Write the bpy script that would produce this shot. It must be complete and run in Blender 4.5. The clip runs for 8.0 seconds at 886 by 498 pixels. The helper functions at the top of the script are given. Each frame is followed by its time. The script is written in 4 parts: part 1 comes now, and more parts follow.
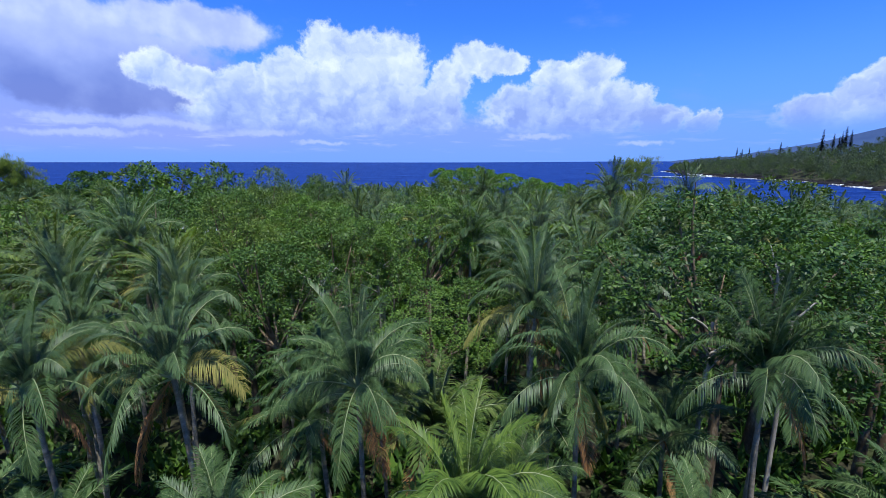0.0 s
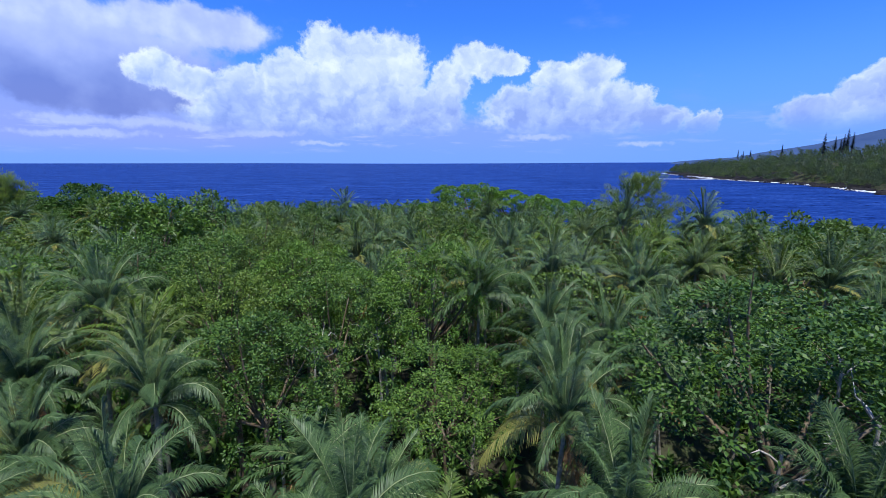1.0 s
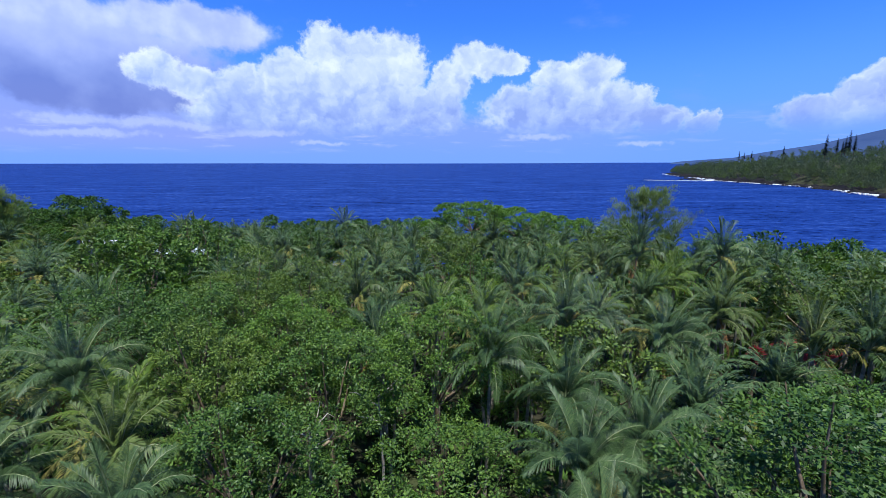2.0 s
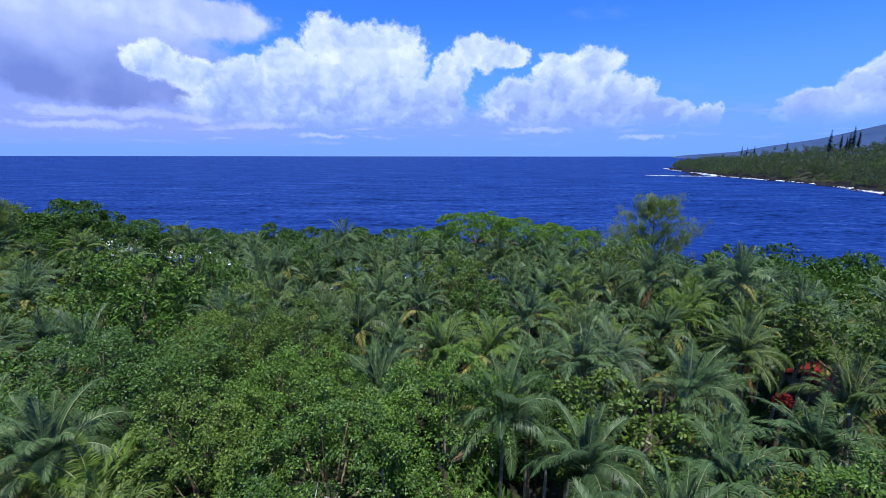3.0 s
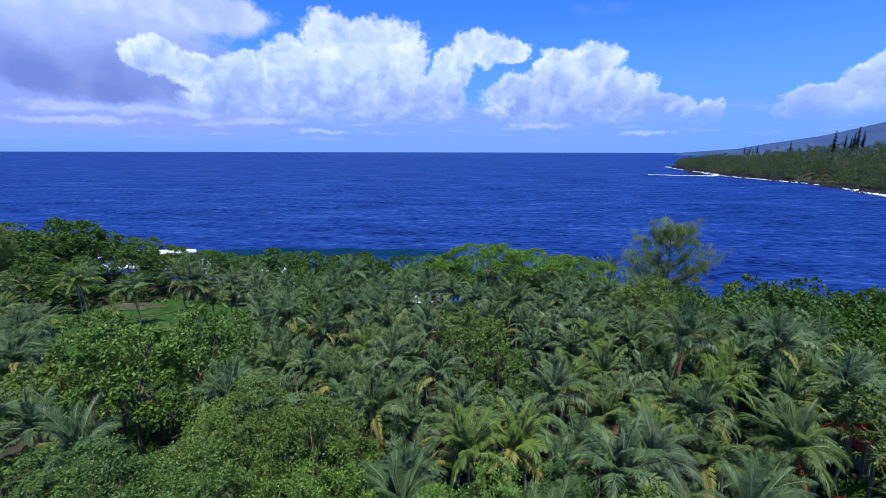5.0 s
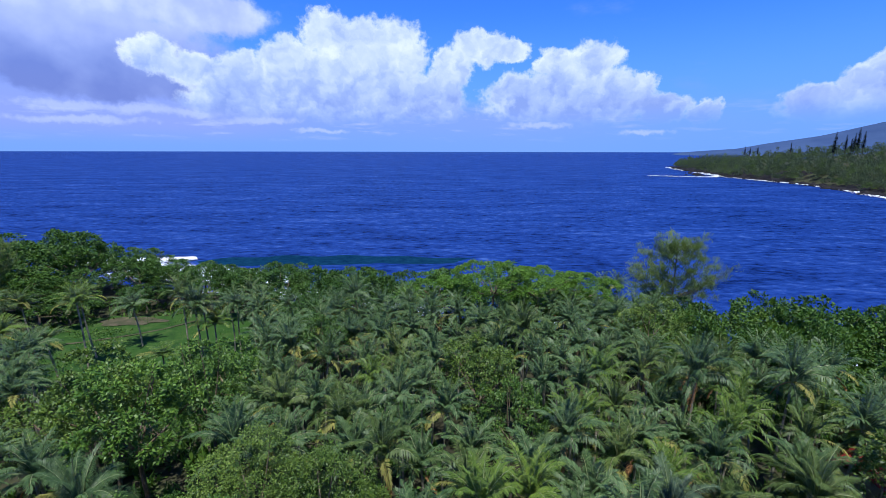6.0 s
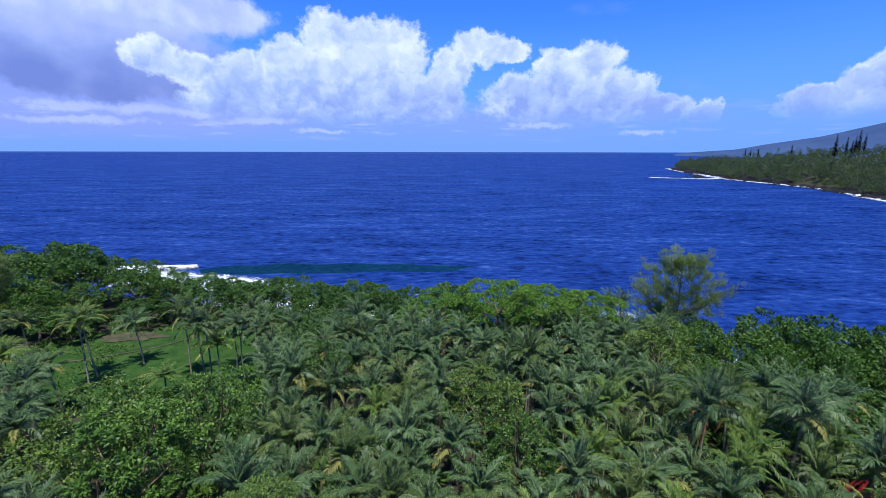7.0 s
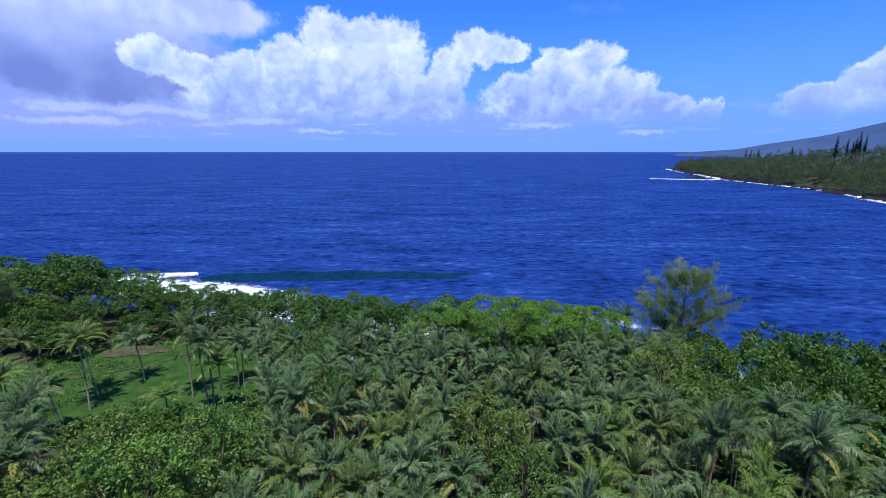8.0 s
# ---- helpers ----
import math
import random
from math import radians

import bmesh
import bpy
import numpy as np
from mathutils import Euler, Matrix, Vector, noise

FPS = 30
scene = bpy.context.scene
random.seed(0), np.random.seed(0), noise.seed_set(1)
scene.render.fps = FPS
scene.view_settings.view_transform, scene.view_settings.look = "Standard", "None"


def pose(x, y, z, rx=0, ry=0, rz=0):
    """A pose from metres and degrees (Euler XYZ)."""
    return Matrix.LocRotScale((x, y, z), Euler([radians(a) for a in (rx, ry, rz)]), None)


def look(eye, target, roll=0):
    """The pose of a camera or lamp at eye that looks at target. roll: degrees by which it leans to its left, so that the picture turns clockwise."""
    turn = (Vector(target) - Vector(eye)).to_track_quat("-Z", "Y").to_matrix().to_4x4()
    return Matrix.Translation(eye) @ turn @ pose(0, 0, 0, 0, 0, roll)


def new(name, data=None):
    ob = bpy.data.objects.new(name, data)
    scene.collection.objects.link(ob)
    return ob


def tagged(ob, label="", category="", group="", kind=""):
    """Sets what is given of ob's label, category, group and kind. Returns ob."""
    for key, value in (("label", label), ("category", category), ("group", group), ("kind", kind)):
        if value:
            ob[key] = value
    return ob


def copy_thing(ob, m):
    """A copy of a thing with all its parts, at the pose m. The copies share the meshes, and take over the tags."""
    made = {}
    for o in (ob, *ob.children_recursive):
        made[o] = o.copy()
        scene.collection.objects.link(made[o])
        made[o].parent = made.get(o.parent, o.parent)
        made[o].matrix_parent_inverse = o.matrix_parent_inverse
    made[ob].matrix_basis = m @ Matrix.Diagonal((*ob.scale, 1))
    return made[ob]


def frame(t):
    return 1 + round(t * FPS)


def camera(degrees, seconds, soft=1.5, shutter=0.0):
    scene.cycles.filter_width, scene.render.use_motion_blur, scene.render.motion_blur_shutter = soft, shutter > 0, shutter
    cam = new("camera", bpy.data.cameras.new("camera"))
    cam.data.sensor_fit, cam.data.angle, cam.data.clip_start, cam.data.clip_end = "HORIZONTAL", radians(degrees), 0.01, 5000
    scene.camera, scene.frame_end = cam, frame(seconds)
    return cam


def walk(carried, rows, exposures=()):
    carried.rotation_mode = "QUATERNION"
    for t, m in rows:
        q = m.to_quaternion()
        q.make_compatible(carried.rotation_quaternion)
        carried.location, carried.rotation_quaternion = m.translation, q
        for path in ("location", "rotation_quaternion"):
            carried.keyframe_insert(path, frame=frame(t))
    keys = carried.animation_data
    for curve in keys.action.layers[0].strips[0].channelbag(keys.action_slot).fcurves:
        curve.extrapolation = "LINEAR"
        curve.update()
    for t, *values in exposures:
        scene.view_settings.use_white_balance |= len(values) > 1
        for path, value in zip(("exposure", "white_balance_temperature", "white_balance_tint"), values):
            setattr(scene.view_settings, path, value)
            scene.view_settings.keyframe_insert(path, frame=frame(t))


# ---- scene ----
cam = camera(90.8, 8.0, 0.5)
PATH = [
    (0.0, (-0.001, -0.055, 33.245), (0.004, 1.907, 32.858), -0.1),
    (0.5, (-0.238, 2.113, 34.975), (-0.233, 4.076, 34.592), -0.1),
    (1.0, (-0.492, 4.237, 36.931), (-0.487, 6.200, 36.547), -0.1),
    (1.5, (-0.786, 6.325, 38.867), (-0.782, 8.288, 38.483), -0.1),
    (2.0, (-1.072, 8.317, 40.798), (-1.067, 10.279, 40.413), -0.1),
    (3.5, (-2.169, 13.501, 46.244), (-2.166, 15.454, 45.816), 0.1),
    (4.0, (-2.750, 14.906, 48.052), (-2.748, 16.859, 47.622), 0.0),
    (4.5, (-3.383, 16.263, 49.797), (-3.381, 18.216, 49.366), 0.1),
    (6.0, (-5.032, 19.392, 55.032), (-5.027, 21.344, 54.597), 0.1),
    (6.5, (-5.478, 20.220, 56.903), (-5.473, 22.172, 56.469), 0.1),
    (7.0, (-5.873, 20.971, 58.725), (-5.868, 22.924, 58.291), 0.1),
    (7.5, (-6.233, 21.739, 60.436), (-6.228, 23.692, 60.002), 0.0),
    (8.0, (-6.501, 22.501, 62.063), (-6.496, 24.453, 61.629), -0.0),
]
walk(cam, [(t, look(eye, target, roll)) for t, eye, target, roll in PATH], [(0.0, 0.47, 6000, 10), (8.0, 0.47, 6000, 10)])

# ---- light ----
SUN_AZ, SUN_EL = 168.0, 73.0     # degrees: clockwise from straight ahead (so behind the eye), above the horizon
sun_way = Vector((math.sin(radians(SUN_AZ)) * math.cos(radians(SUN_EL)), math.cos(radians(SUN_AZ)) * math.cos(radians(SUN_EL)), math.sin(radians(SUN_EL))))
sun_data = bpy.data.lights.new("sun", "SUN")
sun_data.energy, sun_data.angle, sun_data.color = 5.0, radians(0.53), (1.0, 0.96, 0.88)
sun = new("sun", sun_data)
sun.matrix_world = look(sun_way * 300, (0, 0, 0))

# cumulus heads and grey layers of the sky: azimuth, elevation, half width, half height in degrees
CUMULUS_A = [(-13.9, 13.3, 3.2, 2.6), (-9.7, 12.0, 4.7, 3.3), (-5.6, 11.5, 4.1, 3.8), (-18.5, 10.4, 3.4, 2.5), (-23.1, 8.9, 3.5, 2.1),
             (-27.7, 8.6, 3.6, 1.8), (-15.1, 8.4, 7.8, 3.7), (-7.1, 8.0, 6.2, 3.5), (-23.9, 6.5, 5.3, 2.4), (-31.6, 9.7, 3.2, 1.8)]
CUMULUS_B = [(4.7, 12.2, 3.3, 2.1), (1.3, 10.0, 2.8, 2.8), (8.4, 11.8, 2.2, 1.5), (-0.8, 7.1, 3.9, 2.6), (13.8, 10.0, 2.9, 2.1), (18.3, 10.4, 3.1, 2.4),
             (16.3, 7.5, 5.8, 3.1), (9.6, 7.0, 4.8, 2.5), (21.3, 6.6, 3.7, 2.5), (25.9, 5.2, 2.3, 1.5), (30.1, 4.4, 1.3, 1.2), (23.4, 7.4, 1.9, 1.3)]
CUMULUS_C = [(42.5, 6.2, 1.9, 2.1), (39.0, 5.2, 2.3, 1.4), (44.1, 7.2, 1.6, 2.1), (41.6, 4.3, 4.4, 1.6), (52.0, 7.0, 8.0, 3.0), (75.0, 9.0, 14.0, 4.0),
             (-70.0, 10.0, 16.0, 5.0), (-110.0, 12.0, 18.0, 5.0), (120.0, 11.0, 20.0, 5.0), (170.0, 12.0, 22.0, 5.0)]
LAYER = [(-36.0, 7.2, 9.5, 2.3), (-28.4, 6.9, 4.0, 1.8), (-38.3, 10.8, 14.1, 3.4), (-28.1, 14.2, 8.4, 2.3), (-40.3, 13.2, 7.9, 2.7), (-50.0, 11.0, 12.0, 5.0)]

PUFFS = [(-39.0, 4.3, 4.5, 0.55), (-33.2, 4.3, 3.6, 0.6), (-28.4, 4.1, 3.2, 0.5), (-38.5, 3.0, 6.0, 0.4), (-21.5, 3.5, 4.5, 0.45), (-15.0, 2.4, 3.5, 0.3), (12.0, 3.2, 4.0, 0.4), (24.0, 2.2, 3.0, 0.3)]


class Nodes:
    """Short hand for node trees."""

    def __init__(self, tree):
        self.tree, self.nodes, self.links = tree, tree.nodes, tree.links

    def add(self, kind):
        return self.nodes.new(kind)

    def op(self, kind, operation):
        n = self.nodes.new(kind)
        n.operation = operation
        return n

    def put(self, socket, value):
        if isinstance(value, bpy.types.NodeSocket):
            self.links.new(value, socket)
        elif value is not None:
            socket.default_value = value

    def math(self, op, a, b=None, c=None, clamp=False):
        n = self.op("ShaderNodeMath", op)
        n.use_clamp = clamp
        for k, v in enumerate((a, b, c)):
            self.put(n.inputs[k], v)
        return n.outputs[0]

    def vec(self, op, a, b=None):
        n = self.op("ShaderNodeVectorMath", op)
        self.put(n.inputs[0], a)
        self.put(n.inputs[1], b)
        return n.outputs[0]

    def noise(self, vector, scale, detail=4.0, rough=0.55, distortion=0.0):
        n = self.add("ShaderNodeTexNoise")
        self.put(n.inputs["Vector"], vector)
        n.inputs["Scale"].default_value, n.inputs["Detail"].default_value = scale, detail
        n.inputs["Roughness"].default_value, n.inputs["Distortion"].default_value = rough, distortion
        return n

    def span(self, value, a, b, c=0.0, d=1.0, smooth=True):
        n = self.add("ShaderNodeMapRange")
        n.interpolation_type = "SMOOTHSTEP" if smooth else "LINEAR"
        self.put(n.inputs["Value"], value)
        for key, v in (("From Min", a), ("From Max", b), ("To Min", c), ("To Max", d)):
            n.inputs[key].default_value = v
        return n.outputs[0]

    def mix(self, fac, a, b, blend="MIX"):
        n = self.add("ShaderNodeMix")
        n.data_type, n.blend_type = "RGBA", blend
        self.put(n.inputs[0], fac)
        for socket, v in ((n.inputs[6], a), (n.inputs[7], b)):
            self.put(socket, (*v, 1.0) if isinstance(v, tuple) and len(v) == 3 else v)
        return n.outputs[2]

    def ramp(self, fac, stops):
        n = self.add("ShaderNodeValToRGB")
        self.put(n.inputs[0], fac)
        for k, (at, colour) in enumerate(stops):
            e = n.color_ramp.elements[k] if k < 2 else n.color_ramp.elements.new(at)
            e.position, e.color = at, (*colour, 1.0)
        return n.outputs[0]


world = bpy.data.worlds.new("sky")
world.use_nodes = True
scene.world = world
W = Nodes(world.node_tree)
W.nodes.clear()
sky = W.add("ShaderNodeTexSky")
sky.sky_type, sky.sun_disc = "NISHITA", False
sky.sun_elevation, sky.sun_rotation = radians(SUN_EL), radians(SUN_AZ)
sky.air_density, sky.dust_density, sky.ozone_density, sky.altitude = 1.0, 0.3, 3.0, 30
way = W.add("ShaderNodeTexCoord").outputs["Generated"]
sep = W.add("ShaderNodeSeparateXYZ")
W.links.new(way, sep.inputs[0])
az = W.math("MULTIPLY", W.math("ARCTAN2", sep.outputs[0], sep.outputs[1]), 180 / math.pi)
el = W.math("MULTIPLY", W.math("ARCSINE", sep.outputs[2]), 180 / math.pi)
flat = W.add("ShaderNodeCombineXYZ")
W.links.new(az, flat.inputs[0])
W.links.new(el, flat.inputs[1])
flat = flat.outputs[0]
# billowing edges: the field is read at a place pushed about by noise
push = W.vec("SUBTRACT", W.noise(flat, 0.42, 5.0, 0.6).outputs["Color"], (0.5, 0.5, 0.5))
push = W.vec("MULTIPLY", push, (3.8, 3.0, 0.0))
moved = W.vec("ADD", flat, push)


def cover(blobs, place):
    """How deep inside the nearest cloud head a place lies: 1 in its heart, 0 on its edge."""
    best = None
    for a, e, ra, re in blobs:
        d = W.vec("MULTIPLY", W.vec("SUBTRACT", place, (a, e, 0.0)), (1 / ra, 1 / re, 0.0))
        n = W.op("ShaderNodeVectorMath", "LENGTH")
        W.links.new(d, n.inputs[0])
        one = n.outputs["Value"]
        best = one if best is None else W.math("SMOOTH_MIN", best, one, 0.25)
    return W.math("SUBTRACT", 1.0, best)


def billow(offset):
    n = W.add("ShaderNodeTexVoronoi")
    n.feature = "SMOOTH_F1"
    W.links.new(W.vec("ADD", moved, offset), n.inputs["Vector"])
    n.inputs["Scale"].default_value, n.inputs["Detail"].default_value, n.inputs["Smoothness"].default_value = 0.27, 3.0, 0.8
    return n.outputs["Distance"]


heads = W.math("MAXIMUM", W.math("MAXIMUM", cover(CUMULUS_A, moved), cover(CUMULUS_B, moved)), cover(CUMULUS_C, moved))
fine = W.noise(flat, 1.3, 4.0, 0.55).outputs["Fac"]
heads = W.math("ADD", heads, W.math("MULTIPLY", W.math("SUBTRACT", fine, 0.5), 0.5))
heads = W.math("ADD", heads, W.math("MULTIPLY", W.span(el, 7.5, 3.4), 0.42))
head_mask = W.span(heads, -0.08, 0.30)
base_fade = W.span(el, 2.4, 5.6)
head_mask = W.math("MULTIPLY", head_mask, base_fade)
relief = W.math("SUBTRACT", billow((-0.7, 0.6, 0.0)), billow((0.0, 0.0, 0.0)))
light = W.math("ADD", W.math("MULTIPLY", relief, 0.55), W.span(el, 3.5, 11.0, 0.02, 0.60, False))
light = W.math("ADD", light, W.math("MULTIPLY", W.math("SUBTRACT", W.noise(moved, 0.30, 5.0, 0.55).outputs["Fac"], 0.5), 1.1))
light = W.math("ADD", light, W.math("MULTIPLY", W.span(heads, 0.45, 0.05), 0.30), clamp=True)
head_colour = W.ramp(light, [(0.0, (0.24, 0.34, 0.72)), (0.30, (0.36, 0.47, 0.80)), (0.58, (0.52, 0.62, 0.86)), (1.0, (0.76, 0.83, 0.92))])

grey = cover(LAYER, moved)
grey = W.math("ADD", grey, W.math("MULTIPLY", W.math("SUBTRACT", W.noise(flat, 0.30, 5.0, 0.55).outputs["Fac"], 0.5), 0.8))
grey_mask = W.math("MULTIPLY", W.span(grey, -0.15, 0.30), 0.93)
grey_fac = W.math("ADD", W.span(el, 6.4, 14.0, 0.05, 0.82), W.math("MULTIPLY", W.math("SUBTRACT", W.noise(flat, 0.22, 4.0, 0.5).outputs["Fac"], 0.5), 0.9), clamp=True)
grey_colour = W.ramp(grey_fac, [(0.0, (0.160, 0.220, 0.56)), (0.4, (0.27, 0.345, 0.70)), (0.75, (0.42, 0.50, 0.82)), (1.0, (0.66, 0.73, 0.90))])

# thin streaks and the pale band over the horizon
streak_at = W.vec("MULTIPLY", flat, (0.16, 1.1, 1.0))
streak = W.span(W.noise(streak_at, 1.0, 5.0, 0.6).outputs["Fac"], 0.52, 0.72)
streak = W.math("MULTIPLY", streak, W.math("MULTIPLY", W.span(el, 0.8, 2.6), W.span(el, 6.5, 4.0)))
streak = W.math("MULTIPLY", streak, W.span(az, 40.0, -25.0, 0.30, 0.85))
wisp = W.span(W.noise(W.vec("MULTIPLY", flat, (0.08, 0.2, 1.0)), 1.0, 5.0, 0.6).outputs["Fac"], 0.56, 0.80, 0.0, 0.35)

SKY = 0.1
air = W.mix(1.0, sky.outputs[0], (SKY * 0.34, SKY * 0.76, SKY * 1.7), "MULTIPLY")
haze = W.span(el, 17.0, 0.0, 0.0, 0.9)
air = W.mix(haze, air, (0.15, 0.31, 0.85))
air = W.mix(wisp, air, (0.22, 0.34, 0.85))
air = W.mix(W.math("MULTIPLY", W.span(el, 6.8, 4.2), W.span(az, 38.0, 8.0, 0.15, 0.75)), air, (0.24, 0.34, 0.78))
air = W.mix(W.span(el, 4.0, 0.3, 0.0, 0.6), air, (0.16, 0.34, 0.86))
air = W.mix(W.math("MULTIPLY", W.math("MULTIPLY", W.span(az, -10.0, -30.0), W.span(el, 9.0, 6.0)), W.span(el, 0.4, 3.2, 0.0, 0.8)), air, (0.27, 0.34, 0.76))
air = W.mix(streak, air, (0.40, 0.48, 0.86))
air = W.mix(grey_mask, air, grey_colour)
air = W.mix(W.span(W.math("ADD", cover(PUFFS, W.vec("ADD", flat, W.vec("MULTIPLY", push, (0.9, 0.5, 0.0)))), W.math("MULTIPLY", W.math("SUBTRACT", fine, 0.5), 1.3)), -0.25, 0.7, 0.0, 0.6), air, (0.48, 0.56, 0.86))
air = W.mix(head_mask, air, head_colour)
low = W.span(el, 0.02, -0.05)
air = W.mix(low, air, (0.036, 0.092, 0.36))
bg = W.add("ShaderNodeBackground")
W.links.new(air, bg.inputs["Color"])
bg.inputs["Strength"].default_value = 0.88
W.links.new(bg.outputs[0], W.add("ShaderNodeOutputWorld").inputs[0])

# ---- materials ----


def material(name):
    m = bpy.data.materials.new(name)
    m.use_nodes = True
    t = Nodes(m.node_tree)
    t.nodes.clear()
    out = t.add("ShaderNodeOutputMaterial")
    return m, t, out


def leaf_material(name, dark, mid, bright, rough=0.6, through_light=0.3, patch=0.08, gloss=0.25):
    """Leaves: each one differs a little, each plant more, with patches of older and younger growth; light comes through them."""
    m, t, out = material(name)
    geo = t.add("ShaderNodeNewGeometry")
    obj = t.add("ShaderNodeObjectInfo")
    patches = t.noise(geo.outputs["Position"], patch, 3.0).outputs["Fac"]
    fac = t.math("ADD", t.math("MULTIPLY", geo.outputs["Random Per Island"], 0.60), t.math("MULTIPLY", obj.outputs["Random"], 0.20))
    fac = t.math("ADD", fac, t.math("MULTIPLY", t.span(patches, 0.3, 0.7), 0.22))
    grain = t.noise(geo.outputs["Position"], 9.0, 2.0).outputs["Fac"]
    fac = t.math("ADD", fac, t.math("MULTIPLY", t.math("SUBTRACT", grain, 0.5), 0.25), clamp=True)
    colour = t.ramp(fac, [(0.0, dark), (0.5, mid), (1.0, bright)])
    p = t.add("ShaderNodeBsdfPrincipled")
    t.put(p.inputs["Base Color"], colour)
    p.inputs["Roughness"].default_value = rough
    p.inputs["Specular IOR Level"].default_value = gloss
    tl = t.add("ShaderNodeBsdfTranslucent")
    t.put(tl.inputs["Color"], t.mix(1.0, colour, (1.5, 1.5, 0.7), "MULTIPLY"))
    mx = t.add("ShaderNodeMixShader")
    mx.inputs[0].default_value = through_light
    t.links.new(p.outputs[0], mx.inputs[1])
    t.links.new(tl.outputs[0], mx.inputs[2])
    t.links.new(mx.outputs[0], out.inputs[0])
    return m


def rough_material(name, stops, scale, rough=0.9, bump=0.3, stretch=(1, 1, 1), fine=8.0, depth=0.05):
    """Earth, bark, rock: blotches at one scale, grain at a finer one, and relief."""
    m, t, out = material(name)
    geo = t.add("ShaderNodeNewGeometry")
    at = t.vec("MULTIPLY", geo.outputs["Position"], stretch)
    a = t.noise(at, scale, 5.0, 0.6).outputs["Fac"]
    b = t.noise(at, scale * fine, 4.0, 0.6).outputs["Fac"]
    fac = t.math("ADD", t.math("MULTIPLY", t.span(a, 0.25, 0.75), 0.65), t.math("MULTIPLY", b, 0.35), clamp=True)
    p = t.add("ShaderNodeBsdfPrincipled")
    t.put(p.inputs["Base Color"], t.ramp(fac, stops))
    p.inputs["Roughness"].default_value = rough
    p.inputs["Specular IOR Level"].default_value = 0.15
    bp = t.add("ShaderNodeBump")
    bp.inputs["Strength"].default_value, bp.inputs["Distance"].default_value = bump, depth
    t.links.new(fac, bp.inputs["Height"])
    t.links.new(bp.outputs[0], p.inputs["Normal"])
    t.links.new(p.outputs[0], out.inputs[0])
    return m


PALM_LEAF = leaf_material("palm_leaf", (0.020, 0.044, 0.014), (0.057, 0.102, 0.033), (0.132, 0.194, 0.070), 0.46, 0.24, 0.08, 0.25)
PALM_GREY = leaf_material("grey_palm_leaf", (0.028, 0.050, 0.025), (0.068, 0.106, 0.052), (0.145, 0.190, 0.100), 0.46, 0.24, 0.08, 0.28)
PALM_OLIVE = leaf_material("olive_palm_leaf", (0.025, 0.046, 0.010), (0.066, 0.104, 0.022), (0.150, 0.190, 0.048), 0.48, 0.26, 0.08, 0.24)
PALM_YOUNG = leaf_material("palm_leaf_yellow_green", (0.040, 0.080, 0.014), (0.090, 0.150, 0.022), (0.165, 0.225, 0.036), 0.48, 0.32, 0.08, 0.25)
PALM_DRY = leaf_material("dry_palm_leaf", (0.12, 0.065, 0.03), (0.24, 0.125, 0.05), (0.38, 0.21, 0.08), 0.8, 0.2)
PALM_FADED = leaf_material("fading_palm_leaf", (0.11, 0.12, 0.03), (0.20, 0.20, 0.05), (0.33, 0.29, 0.08), 0.7, 0.3)
RIB = leaf_material("palm_rib", (0.18, 0.22, 0.09), (0.25, 0.29, 0.13), (0.34, 0.36, 0.20), 0.5, 0.0)
BROAD_LEAF = leaf_material("broad_leaf", (0.016, 0.044, 0.006), (0.058, 0.122, 0.013), (0.170, 0.275, 0.038), 0.48, 0.22, 0.08, 0.28)
BROAD_DARK = leaf_material("dark_broad_leaf", (0.013, 0.036, 0.007), (0.046, 0.100, 0.015), (0.140, 0.225, 0.033), 0.48, 0.20, 0.08, 0.28)
SHORE_LEAF = leaf_material("shore_tree_leaf", (0.014, 0.042, 0.006), (0.036, 0.084, 0.010), (0.085, 0.155, 0.020), 0.52, 0.22)
BRIGHT_LEAF = leaf_material("bright_shore_tree_leaf", (0.026, 0.072, 0.007), (0.070, 0.150, 0.012), (0.140, 0.245, 0.026), 0.52, 0.26)
SHRUB_LEAF = leaf_material("shrub_leaf", (0.018, 0.050, 0.007), (0.044, 0.100, 0.012), (0.105, 0.180, 0.026), 0.52, 0.24)
NEEDLE = leaf_material("ironwood_needle", (0.074, 0.118, 0.040), (0.120, 0.172, 0.058), (0.178, 0.228, 0.085), 0.7, 0.4)
# haze over the bay is put into these paler, greyer leaf colours
HAZED_LEAF = leaf_material("hazed_headland_leaf", (0.056, 0.078, 0.056), (0.082, 0.110, 0.070), (0.115, 0.148, 0.082), 0.9, 0.35, 0.012, 0.05)
PINE = leaf_material("pine_needle", (0.008, 0.018, 0.016), (0.014, 0.028, 0.022), (0.022, 0.038, 0.026), 0.8, 0.05)
BROAD_OLIVE = leaf_material("olive_broad_leaf", (0.022, 0.046, 0.006), (0.064, 0.112, 0.014), (0.175, 0.245, 0.040), 0.48, 0.22, 0.08, 0.28)
RED_LEAF = leaf_material("red_leaf", (0.06, 0.005, 0.006), (0.15, 0.012, 0.013), (0.26, 0.03, 0.022), 0.55, 0.2)
DEAD_WOOD = rough_material("dead_wood", [(0.0, (0.16, 0.14, 0.11)), (0.5, (0.33, 0.30, 0.25)), (1.0, (0.52, 0.49, 0.43))], 2.0, 0.85, 0.4, (1, 1, 0.4))
PALM_BARK = rough_material("palm_bark", [(0.0, (0.10, 0.085, 0.06)), (0.5, (0.24, 0.21, 0.155)), (1.0, (0.40, 0.36, 0.28))], 1.2, 0.9, 0.5, (1, 1, 3.0))
